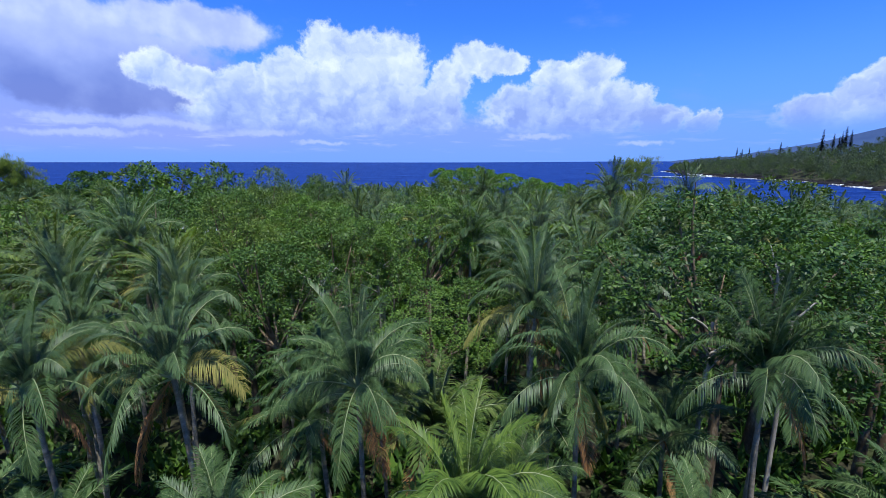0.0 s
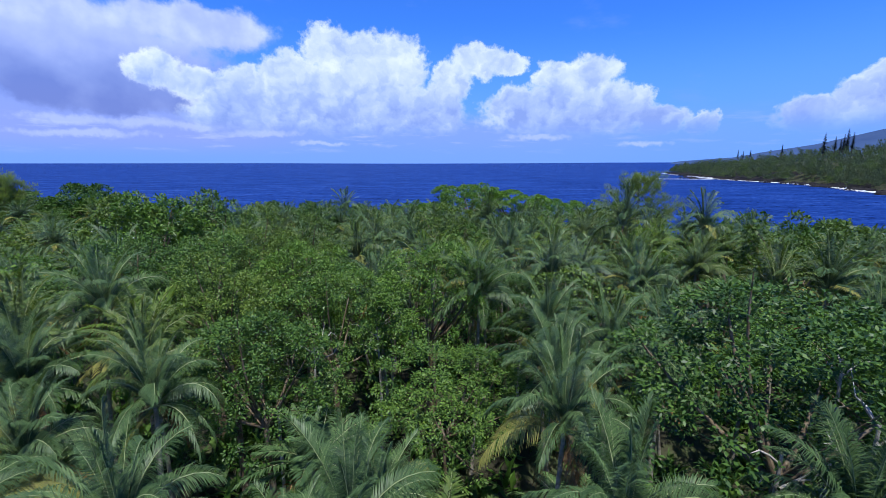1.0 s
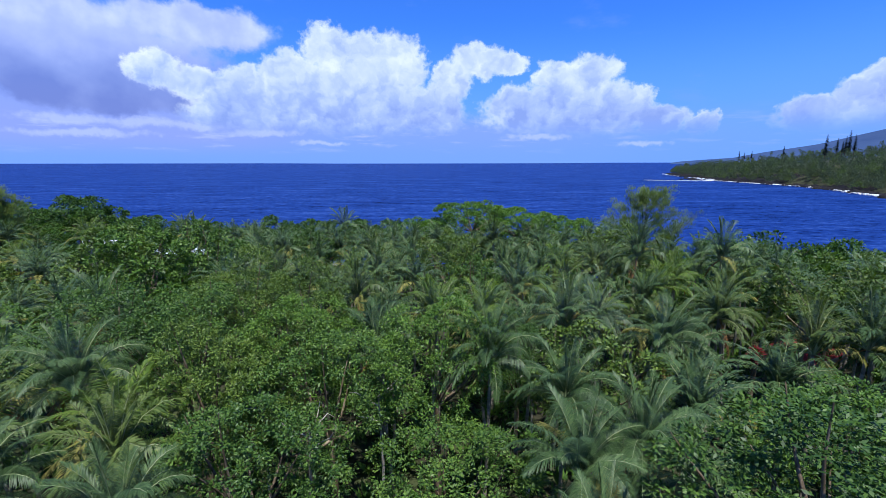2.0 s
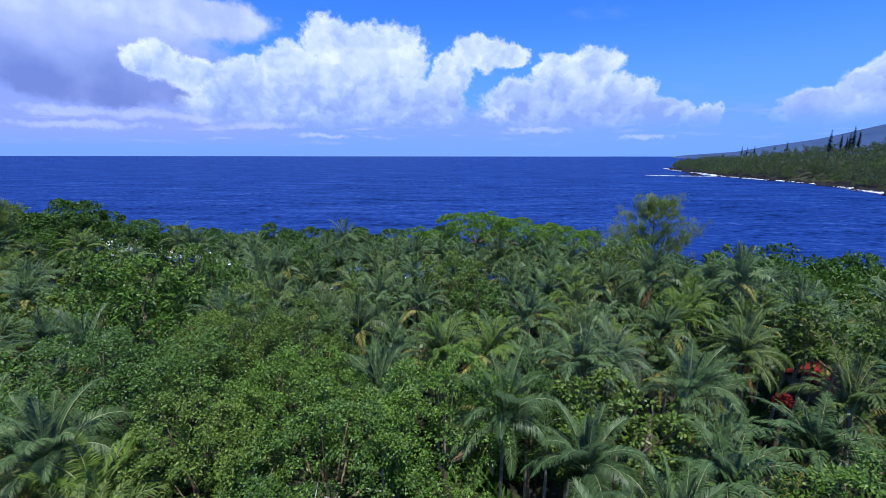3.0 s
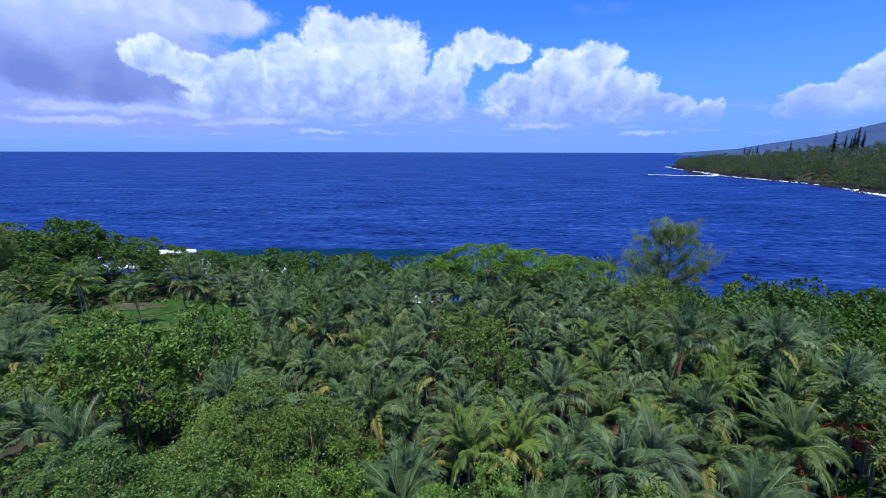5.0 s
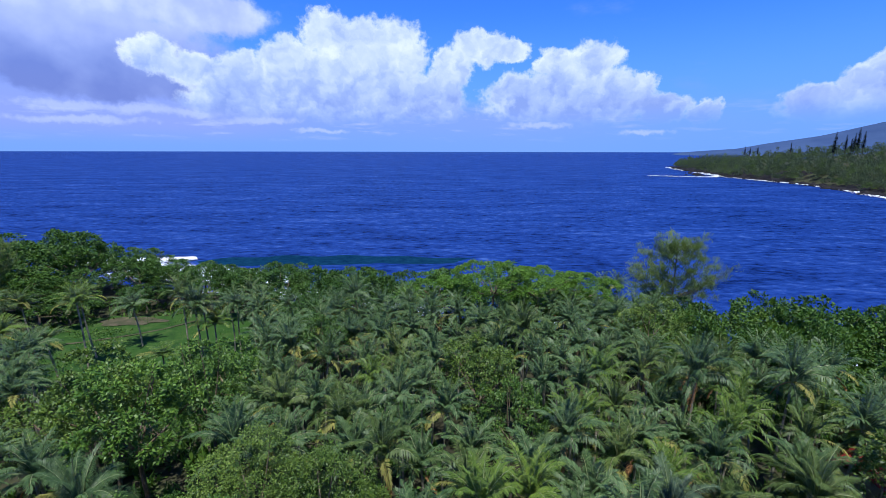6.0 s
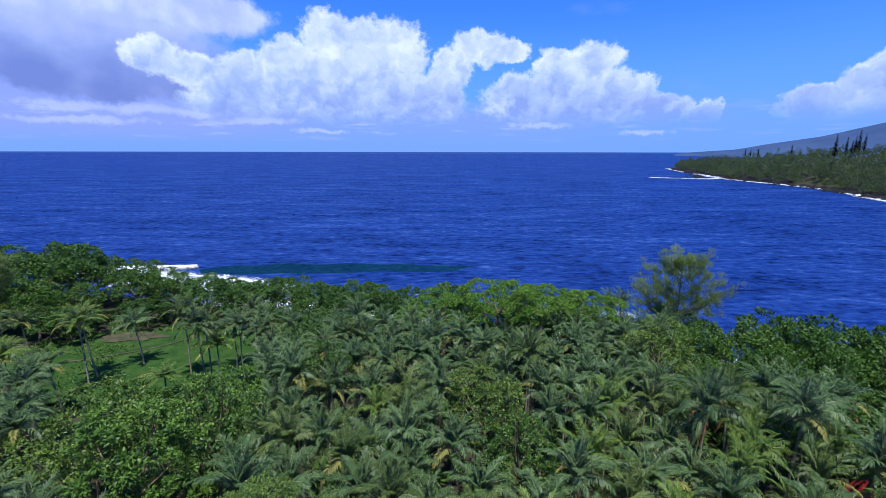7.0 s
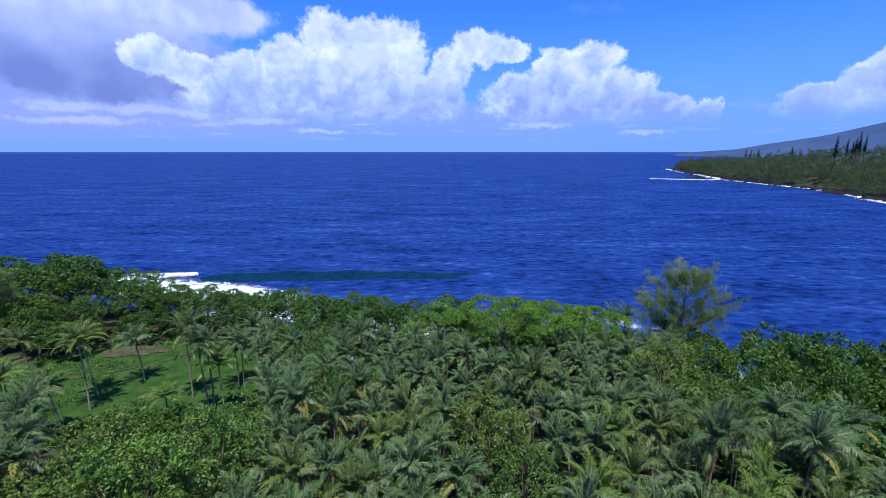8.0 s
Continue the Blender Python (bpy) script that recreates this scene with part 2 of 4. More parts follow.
BARK = rough_material("pale_bark", [(0.0, (0.045, 0.032, 0.018)), (0.5, (0.115, 0.085, 0.052)), (1.0, (0.34, 0.28, 0.20))], 1.5, 0.9, 0.5, (1, 1, 0.4))
EARTH = rough_material("forest_floor", [(0.0, (0.014, 0.014, 0.008)), (0.45, (0.034, 0.032, 0.018)), (0.7, (0.040, 0.052, 0.018)), (1.0, (0.09, 0.075, 0.045))], 0.25, 0.95, 0.6)
LAVA = rough_material("lava_rock", [(0.0, (0.005, 0.005, 0.006)), (0.5, (0.013, 0.012, 0.013)), (1.0, (0.034, 0.031, 0.030))], 0.35, 0.85, 0.8, (1, 1, 1), 7.0, 0.3)

# ---- geometry helpers ----
rng = np.random.default_rng(7)


def mesh_of(name, verts, quads, mats, slots=None, smooth=False):
    """A mesh from arrays of corners and four-sided faces."""
    verts, quads = np.asarray(verts, np.float32), np.asarray(quads, np.int32)
    me = bpy.data.meshes.new(name)
    me.vertices.add(len(verts))
    me.vertices.foreach_set("co", verts.ravel())
    me.loops.add(quads.size)
    me.loops.foreach_set("vertex_index", quads.ravel())
    me.polygons.add(len(quads))
    me.polygons.foreach_set("loop_start", np.arange(0, quads.size, 4, dtype=np.int32))
    for m in mats:
        me.materials.append(m)
    if slots is not None:
        me.polygons.foreach_set("material_index", np.asarray(slots, np.int32))
    if smooth:
        me.polygons.foreach_set("use_smooth", np.ones(len(quads), bool))
    me.update(calc_edges=True)
    me.validate()
    return me


def part(name, me, parent=None, label="", place=None):
    ob = new(name, me)
    if parent is not None:
        ob.parent = parent
    if place is not None:
        ob.matrix_basis = place
    return tagged(ob, label)


def thing(name, label, category, group="", kind="", place=None):
    ob = new(name)
    ob.empty_display_size = 0.5
    if place is not None:
        ob.matrix_basis = place
    return tagged(ob, label, category, group, kind)


def merge(pieces):
    """Joins (verts, quads, slot) pieces into one set of arrays."""
    vs, qs, ss, n = [], [], [], 0
    for v, q, s in pieces:
        vs.append(v)
        qs.append(q + n)
        ss.append(np.full(len(q), s))
        n += len(v)
    return np.concatenate(vs), np.concatenate(qs), np.concatenate(ss)


def unit(a):
    return a / np.maximum(np.linalg.norm(a, axis=-1, keepdims=True), 1e-9)


def blades(base, tip, width, lift, facing=None):
    """Leaf blades from base to tip: four corners each, widest before the middle, folded up by lift."""
    along = tip - base
    up = np.tile((0.0, 0.0, 1.0), (len(base), 1)) if facing is None else facing
    side = unit(np.cross(along, up)) * np.asarray(width).reshape(-1, 1)
    mid = base + along * 0.45 + up * np.asarray(lift).reshape(-1, 1)
    v = np.stack([base, mid + side, tip, mid - side], 1).reshape(-1, 3)
    return v, np.arange(len(base) * 4).reshape(-1, 4)


def tube(points, radii, sides=8):
    """A round stem through points."""
    p = np.asarray(points, float)
    r = np.asarray(radii, float)
    d = unit(np.gradient(p, axis=0))
    ref = np.where(np.abs(d[:, 2:3]) > 0.9, np.array([[1.0, 0, 0]]), np.array([[0, 0, 1.0]]))
    a = unit(np.cross(d, ref))
    b = np.cross(d, a)
    th = np.arange(sides) * 2 * math.pi / sides
    ring = p[:, None] + r[:, None, None] * (np.cos(th)[None, :, None] * a[:, None] + np.sin(th)[None, :, None] * b[:, None])
    q = []
    for i in range(len(p) - 1):
        for k in range(sides):
            m = (k + 1) % sides
            q.append((i * sides + k, i * sides + m, (i + 1) * sides + m, (i + 1) * sides + k))
    return ring.reshape(-1, 3), np.array(q)


def turned(v, m):
    a = np.array(m)
    return v @ a[:3, :3].T + a[:3, 3]


# ---- land ----
COAST = np.array([(-3000, 420), (-900, 330), (-420, 240), (-230, 205), (-150, 186), (-90, 172), (-45, 160), (0, 148), (40, 138), (75, 122), (110, 112), (170, 108), (280, 140),
                  (420, 300), (500, 450), (566, 590), (628, 760), (632, 892), (640, 1010), (700, 1200), (745, 1400), (850, 1660), (1100, 1900), (1700, 2300), (4000, 3300)], float)


def shore(x, y):
    """Metres inland of the coast line; at sea: minus."""
    p = np.stack([x, y], -1)
    best = np.full(x.shape, 1e9)
    sign = np.ones(x.shape)
    for a, b in zip(COAST[:-1], COAST[1:]):
        ab = b - a
        t = np.clip(((p - a) @ ab) / (ab @ ab), 0, 1)
        d = np.linalg.norm(p - a - t[..., None] * ab, axis=-1)
        cross = ab[0] * (p[..., 1] - a[1]) - ab[1] * (p[..., 0] - a[0])
        closer = d < best
        best = np.where(closer, d, best)
        sign = np.where(closer, np.where(cross > 0, -1.0, 1.0), sign)
    return best * sign


def wave_noise(x, y, scale, seed=0.0):
    return np.array([noise.noise((float(a) / scale + seed, float(b) / scale, seed)) for a, b in zip(x.ravel(), y.ravel())]).reshape(x.shape)


def ground_height(x, y):
    """Lava bench about ten metres over the sea, with a cliff; the headland climbs away from its shore."""
    x, y = np.asarray(x, float), np.asarray(y, float)
    s = shore(x, y)
    bench = np.interp(s, [-40, -8, 0, 4, 9, 30, 60, 3000], [-8, -3, 0.3, 5.0, 8.0, 9.0, 9.6, 12.0])
    hill = np.interp(s, [-40, -8, 0, 5, 15, 60, 160, 300, 700, 3000], [-8, -3, 0.3, 4.0, 8.0, 20.0, 46.0, 60.0, 66.0, 90.0])
    far = np.clip((y - 330 + (x - 300) * 0.4) / 160.0, 0, 1) * (x > 250)
    fade = np.clip((1750.0 - y) / 850.0, 0.12, 1.35)
    hill = np.where(hill > 8, 8 + (hill - 8) * fade, hill)
    return bench * (1 - far) + hill * far


def grid_lines(lo, hi, near_lo, near_hi, fine, coarse):
    a = list(np.arange(near_lo, near_hi + fine / 2, fine))
    step, v = fine, near_hi
    while v < hi:
        step = min(step * 1.15, coarse)
        v += step
        a.append(min(v, hi))
    step, v = fine, near_lo
    while v > lo:
        step = min(step * 1.15, coarse)
        v -= step
        a.insert(0, max(v, lo))
    return np.array(a)


def sheet(name, xs, ys, zfun, mat, keep=None):
    gx, gy = np.meshgrid(xs, ys)
    z = zfun(gx, gy)
    v = np.stack([gx, gy, z], -1).reshape(-1, 3)
    nx = len(xs)
    i, k = np.meshgrid(np.arange(len(ys) - 1), np.arange(nx - 1), indexing="ij")
    q = np.stack([i * nx + k, i * nx + k + 1, (i + 1) * nx + k + 1, (i + 1) * nx + k], -1).reshape(-1, 4)
    if keep is not None:
        ok = keep(gx, gy).ravel()
        q = q[ok[q].any(1)]
    return mesh_of(name, v, q, [mat], smooth=True)


def ground_z(gx, gy):
    z = ground_height(gx, gy)
    rough = wave_noise(gx, gy, 14.0, 3.0) * 0.8
    return z + np.where(z > 4, rough * np.clip(np.abs(gx) / 30, 0.4, 2.0), rough * 0.8)


ground = new("ground", sheet("ground", grid_lines(-3000, 4200, -180, 180, 5.0, 160), grid_lines(-260, 3400, -20, 220, 5.0, 60), ground_z, EARTH,
                             lambda x, y: shore(x, y) > -60))
ground.data.materials.append(LAVA)
middle = np.array([p.center[:2] for p in ground.data.polygons])
ground.data.polygons.foreach_set("material_index", (shore(middle[:, 0], middle[:, 1]) < np.where(middle[:, 0] > 300, 22, 9)).astype(np.int32))
tagged(ground, "shaded forest floor of dark soil and leaf litter", "ground", kind="structure")


# ---- sea ----
def sea_material():
    m, t, out = material("sea_water")
    geo = t.add("ShaderNodeNewGeometry")
    at = geo.outputs["Position"]
    long = t.noise(t.vec("MULTIPLY", at, (0.006, 0.018, 0.0)), 1.0, 4.0, 0.6).outputs["Fac"]
    chop = t.noise(t.vec("MULTIPLY", at, (0.06, 0.16, 0.0)), 1.0, 6.0, 0.65).outputs["Fac"]
    fine = t.noise(t.vec("MULTIPLY", at, (0.45, 0.9, 0.0)), 1.0, 4.0, 0.6).outputs["Fac"]
    h = t.math("ADD", t.math("MULTIPLY", chop, 2.2), t.math("MULTIPLY", fine, 0.35))
    bp = t.add("ShaderNodeBump")
    bp.inputs["Strength"].default_value, bp.inputs["Distance"].default_value = 0.9, 1.0
    t.put(bp.inputs["Height"], h)
    # light and dark sides of the wavelets are put into the colour by noise
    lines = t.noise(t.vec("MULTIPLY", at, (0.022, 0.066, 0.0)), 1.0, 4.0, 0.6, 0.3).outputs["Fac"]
    crest_shade = t.noise(t.vec("MULTIPLY", at, (0.14, 0.30, 0.0)), 1.0, 5.0, 0.64, 0.3).outputs["Fac"]
    shade = t.math("ADD", t.math("MULTIPLY", t.math("SUBTRACT", lines, 0.5), 1.2), t.math("MULTIPLY", t.math("SUBTRACT", crest_shade, 0.5), 2.2))
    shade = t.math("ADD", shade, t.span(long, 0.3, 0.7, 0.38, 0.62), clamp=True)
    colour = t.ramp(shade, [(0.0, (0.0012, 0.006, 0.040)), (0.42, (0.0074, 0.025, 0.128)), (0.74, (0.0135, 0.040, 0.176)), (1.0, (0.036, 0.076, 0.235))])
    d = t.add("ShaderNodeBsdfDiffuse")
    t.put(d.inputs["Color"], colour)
    t.links.new(bp.outputs[0], d.inputs["Normal"])
    g = t.add("ShaderNodeBsdfGlossy")
    g.inputs["Color"].default_value = (0.55, 0.7, 1.0, 1.0)
    g.inputs["Roughness"].default_value = 0.25
    t.links.new(bp.outputs[0], g.inputs["Normal"])
    fr = t.add("ShaderNodeFresnel")
    fr.inputs["IOR"].default_value = 1.33
    t.links.new(bp.outputs[0], fr.inputs["Normal"])
    mx = t.add("ShaderNodeMixShader")
    t.put(mx.inputs[0], t.span(fr.outputs[0], 0.02, 0.85, 0.015, 0.11, False))
    t.links.new(d.outputs[0], mx.inputs[1])
    t.links.new(g.outputs[0], mx.inputs[2])
    t.links.new(mx.outputs[0], out.inputs[0])
    return m


SEA = sea_material()
SWELL_Y = 240.0


def sea_z(gx, gy):
    """Flat near by with long swells; the far rim lifts to meet the horizon."""
    far = np.hypot(gx, gy)
    z = 44.0 * np.clip((far - 2200) / 2700, 0, 1) ** 1.4
    near = np.clip((520 - gy) / 200, 0, 1)
    line = gy - (SWELL_Y + 0.03 * gx - 0.00022 * gx * gx)
    z += 1.3 * np.exp(-((line / 4.5) ** 2)) * np.clip((150 - gx) / 120, 0, 1) * near
    for k, a in ((52.0, 0.45), (83.0, 0.3), (120.0, 0.35)):
        z += a * np.exp(-(((line - k) / 8.0) ** 2)) * near
    return z


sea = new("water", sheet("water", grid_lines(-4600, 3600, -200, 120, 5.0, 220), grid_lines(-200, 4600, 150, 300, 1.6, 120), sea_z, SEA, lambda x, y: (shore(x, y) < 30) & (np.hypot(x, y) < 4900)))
tagged(sea, "deep blue open sea with light chop and low swell", "sea", kind="structure")

# ---- palms ----
def leaflets(base, mid, tip, half):
    """Folded ribbons from base over mid to tip."""
    side = unit(np.cross(mid - base, (0.0, 0.0, 1.0))) * half
    v = np.stack([base - side * 0.5, base + side * 0.5, mid - side, mid + side, tip - side * 0.2, tip + side * 0.2], 1).reshape(-1, 3)
    k = np.arange(len(base))[:, None] * 6
    return v, np.concatenate([k + np.array([[0, 1, 3, 2]]), k + np.array([[2, 3, 5, 4]])])


def frond(length, start, bend, pairs, half, seed, sag=0.35, cut=0.0):
    """A feathered palm leaf from the origin along x: an arching rib with leaflets on both sides that rise in a keel and then hang."""
    r = np.random.default_rng(seed)
    n = 9
    s = np.linspace(0, 1, n)
    ang = np.radians(start - bend * s ** 1.35)
    step = length / (n - 1)
    x = np.concatenate([[0], np.cumsum(np.cos(ang[:-1]) * step)])
    z = np.concatenate([[0], np.cumsum(np.sin(ang[:-1]) * step)])
    sway = r.normal(0, 0.06) * length * s ** 2
    rib = np.stack([x, sway, z], -1)
    pieces = []
    if pairs > 15:
        few = slice(None) if pairs > 40 else slice(0, None, 2)
        v, q = tube(rib[few], np.interp(s[few], [0, 0.15, 1], [0.075, 0.036, 0.009]) * (1 if pairs > 40 else 1.15), 3)
        pieces = [(v, q, 1)]
    t = np.linspace(0.16, 0.995, pairs)
    px = np.stack([np.interp(t, s, rib[:, k]) for k in range(3)], -1)
    a = np.interp(t, s, ang)
    tan = np.stack([np.cos(a), np.zeros_like(a), np.sin(a)], -1)
    nor = np.stack([-np.sin(a), np.zeros_like(a), np.cos(a)], -1)
    size = length * 0.215 * np.interp(t, [0.1, 0.25, 0.55, 0.85, 1.0], [0.50, 0.95, 1.0, 0.72, 0.35])
    twist = r.normal(0, 0.25)
    for side in (-1, 1):
        lean = np.radians(np.interp(t, [0, 0.6, 1], [68, 56, 26])) + r.normal(0, 0.07, pairs)
        way_out = tan * np.cos(lean)[:, None] + np.array([[0, side, 0]]) * np.sin(lean)[:, None] + nor * (r.normal(0.30, 0.08, pairs) + side * twist)[:, None]
        ln = size * r.uniform(0.85, 1.10, pairs)
        mid = px + unit(way_out) * (ln * 0.5)[:, None]
        mid[:, 2] -= ln * sag * 0.12
        droop = sag * r.uniform(0.7, 1.3, pairs)
        tip = mid + unit(unit(way_out) - np.array([[0, 0, 1.0]]) * (droop * 1.9)[:, None]) * (ln * 0.5)[:, None]
        ok = r.random(pairs) > cut
        if pairs > 40:
            v, q = leaflets(px[ok], mid[ok], tip[ok], half)
        else:
            v, q = blades(px[ok], tip[ok], np.full(ok.sum(), half), ln[ok] * 0.14)
        pieces.append((v, q, 0))
    return merge(pieces)


AGES = [(85, 18), (77, 46), (67, 78), (54, 100), (36, 106), (10, 88), (-42, 40)]


def frond_set(pairs, half, seed):
    return [[frond(4.9 - 0.5 * (k in (0, 6)) + 0.25 * j, a + 3 * j, b, pairs, half, seed + 10 * k + j, 0.30 + 0.06 * k, 0.02 + 0.02 * k) for j in range(2)] for k, (a, b) in enumerate(AGES)]


NEAR_FRONDS, MID_FRONDS, FAR_FRONDS, THIN_FRONDS = frond_set(98, 0.021, 100), frond_set(34, 0.066, 300), frond_set(18, 0.110, 500), frond_set(25, 0.084, 700)


def crown_plan(seed, hanging=0, counts=(4, 5, 5, 5, 4, 3)):
    """Which leaves a crown has: age, variant, turn, tilt and size, and whether green, fading or dry."""
    r = np.random.default_rng(seed)
    plan, turn = [], r.uniform(0, 360)
    for age, count in enumerate(counts):
        for _ in range(count):
            turn += 137.5
            tone = "green"
            if age >= 4 and r.random() < 0.13:
                tone = "fading"
            plan.append((age, int(r.integers(2)), turn + r.normal(0, 9), r.normal(0, 6), r.uniform(0.82, 1.08), tone))
    for _ in range(hanging + int(r.random() < 0.45)):
        plan.append((6, int(r.integers(2)), r.uniform(0, 360), r.normal(0, 8), r.uniform(0.7, 0.95), "dry" if r.random() < 0.5 else "fading"))
    return plan


def frond_pose(f, hub):
    age, j, turn, tilt, size, tone = f
    return pose(*hub, 0, 0, turn) @ pose(0, 0, 0, tilt, tilt * 0.7, 0) @ Matrix.Scale(size, 4) @ Matrix.Translation((0.12, 0, 0))


TONES = {"green": PALM_LEAF, "grey": PALM_GREY, "olive": PALM_OLIVE, "young": PALM_YOUNG, "fading": PALM_FADED, "dry": PALM_DRY}
frond_meshes = {}


def near_frond_mesh(age, j, tone):
    if (age, j, tone) not in frond_meshes:
        v, q, s = NEAR_FRONDS[age][j]
        frond_meshes[(age, j, tone)] = mesh_of("frond", v, q, [TONES[tone], RIB if tone in ("green", "young", "grey", "olive") else TONES[tone]], s)
    return frond_meshes[(age, j, tone)]


def palm_trunk(height, seed):
    """A slim bowed stem, ringed by old leaf scars, swollen at the foot."""
    r = np.random.default_rng(seed)
    n = 18
    s = np.linspace(0, 1, n)
    lean, bow, to = r.uniform(0.2, 1.2), r.uniform(-0.5, 0.9), r.uniform(0, 2 * math.pi)
    off = lean * (s - 1) + bow * np.sin(s * math.pi)
    pts = np.stack([off * math.cos(to), off * math.sin(to), height * s - 0.6 * (1 - s)], -1)
    rad = np.interp(s, [0, 0.06, 0.2, 1], [0.30, 0.21, 0.17, 0.13]) + 0.012 * (np.arange(n) % 2)
    return mesh_of("trunk", *tube(pts, rad, 8), [PALM_BARK], smooth=True)


HUB = 14.5
TRUNKS = [palm_trunk(HUB, 40 + k) for k in range(6)]


def palm_detailed(place, seed, label, tone="green"):
    """A coconut palm whose leaves are each a part of their own."""
    p = thing("coconut_palm", label, "palm tree", "coconut palms", place=place)
    part("trunk", TRUNKS[seed % 6], p, "grey ringed palm trunk")
    for f in crown_plan(seed, 3, (3, 4, 5, 5, 5, 5)):
        t = tone if f[5] == "green" else f[5]
        part("frond", near_frond_mesh(f[0], f[1], t), p, {"dry": "dry brown hanging frond", "fading": "yellowing frond"}.get(t, ""), frond_pose(f, (0, 0, HUB)))
    return p


def crown_mesh(fronds, seed, tone="green"):
    pieces = []
    mats = [TONES[tone], RIB, PALM_FADED, PALM_DRY]
    for f in crown_plan(seed):
        v, q, s = fronds[f[0]][f[1]]
        v = turned(v, frond_pose(f, (0, 0, 0)))
        s = {"green": s, "fading": np.full(len(q), 2), "dry": np.full(len(q), 3)}[f[5]]
        pieces.append((v, q, s))
    vs = np.concatenate([p[0] for p in pieces])
    n = np.cumsum([0] + [len(p[0]) for p in pieces[:-1]])
    qs = np.concatenate([p[1] + k for p, k in zip(pieces, n)])
    return vs, qs, np.concatenate([p[2] for p in pieces]), mats


# ---- broad-leaved trees ----
def leafy_crown(seed, radius, flat, clumps, leaves, size, half, spread=0.14, low=-0.25, lobes=13, close=0.80):
    """A crown of rounded lobes; each lobe is set with rosettes of drooping leaves, with gaps between them."""
    r = np.random.default_rng(seed)
    d = unit(r.normal(0, 1, (lobes * 6, 3)) + np.array([0, 0, 0.25]))
    d = d[d[:, 2] > low]
    keep = [d[0]]
    for w in d[1:]:
        if len(keep) < lobes and max(float(w @ k) for k in keep) < close:
            keep.append(w)
    heart = np.array(keep) * r.uniform(0.52, 0.84, (len(keep), 1)) * radius
    reach = radius * r.uniform(0.22, 0.36, len(keep))
    pos, out, centres = [], [], []
    for _ in range(clumps):
        k = int(r.integers(len(heart)))
        w = unit(r.normal(0, 1, 3) + np.array([0, 0, 0.55]) + heart[k] / radius * 0.9)
        c = heart[k] + w * reach[k] * r.uniform(0.82, 1.08)
        centres.append(c)
        n = int(leaves * r.uniform(0.6, 1.4))
        o = unit(r.normal(0, 1, (n, 3)) + w * 0.9 + np.array([0, 0, 0.25]))
        pos.append(c + o * radius * spread * r.uniform(0.1, 1.0, (n, 1)) * np.array([1, 1, 0.8]))
        out.append(o)
    pos, out = np.concatenate(pos), np.concatenate(out)
    squash = np.array([1, 1, flat])
    pos, centres = pos * squash, np.array(centres) * squash
    n = len(pos)
    go = unit(out * 0.9 + r.normal(0, 0.35, (n, 3)) + np.array([0, 0, -0.35]))
    ln = size * r.uniform(0.7, 1.25, n)
    face = unit(out + np.array([0, 0, 0.8]) + r.normal(0, 0.55, (n, 3)))
    v, q = blades(pos, pos + go * ln[:, None], half * r.uniform(0.75, 1.2, n), ln * 0.08, face)
    return v, q, centres


def limbs(centres, fork, r, count, thick):
    """Boughs from the fork of the trunk towards some of the leaf clumps."""
    pieces = []
    for k in r.choice(len(centres), min(count, len(centres)), replace=False):
        c = centres[k]
        mid = fork * 0.45 + c * 0.55 + r.normal(0, 0.5, 3) + np.array([0, 0, -0.6])
        s = np.linspace(0, 1, 6)[:, None]
        pts = (1 - s) ** 2 * fork + 2 * s * (1 - s) * mid + s ** 2 * c * 1.04
        pieces.append(tube(pts, np.linspace(thick, thick * 0.16, 6), 5))
    return pieces


def tree_parts(seed, height, radius, flat, clumps, leaves, size, half, leaf, bark, spread=0.14, boughs=12, low=-0.25, lobes=13, close=0.80):
    r = np.random.default_rng(seed)
    v, q, centres = leafy_crown(seed, radius, flat, clumps, leaves, size, half, spread, low, lobes, close)
    mid = height - radius * flat
    up = np.array([0, 0, mid])
    fork = np.array([0, 0, mid - radius * flat * 0.7])
    trunk = tube(np.stack([np.array([0, 0, -0.8]), fork * 0.5 + r.normal(0, 0.25, 3) * (1, 1, 0), fork]), [radius * 0.070, radius * 0.042, radius * 0.030], 9)
    return (mesh_of("trunk", *trunk, [bark], smooth=True), [mesh_of("limb", a, b, [bark], smooth=True) for a, b in limbs(centres + up, fork, r, boughs, radius * 0.024)],
            mesh_of("crown", v + up, q, [leaf]))


def tree(name, label, category, group, meshes, place):
    t = thing(name, label, category, group, place=place)
    part("trunk", meshes[0], t)
    for me in meshes[1]:
        part("limb", me, t)
    part("crown", meshes[2], t)
    return t


BROAD_NEAR = [tree_parts(900 + k, 20.0, 5.6, 0.95, 390, 46, 0.215, 0.052, (BROAD_LEAF, BROAD_DARK, BROAD_OLIVE, BROAD_DARK)[k], BARK, 0.105, 8, -0.65, 28, 0.86) for k in range(4)]
BROAD_FAR = [tree_parts(950 + k, 20.0, 5.6, 0.95, 230, 26, 0.40, 0.100, (BROAD_LEAF, BROAD_DARK, BROAD_OLIVE, BROAD_DARK)[k], BARK, 0.105, 8, -0.55, 25, 0.86) for k in range(4)]
SHORE_TREES = [tree_parts(1000 + k, 15.5, 7.0, 0.82, 185, 28, 0.56, 0.170, SHORE_LEAF, BARK, 0.13, 8, -0.7, 22) for k in range(3)]
UMBRELLA = [tree_parts(1050 + k, 22.0, 8.0, 0.52, 300, 40, 0.38, 0.095, BRIGHT_LEAF, BARK, 0.10, 12, -0.4, 24) for k in range(2)]
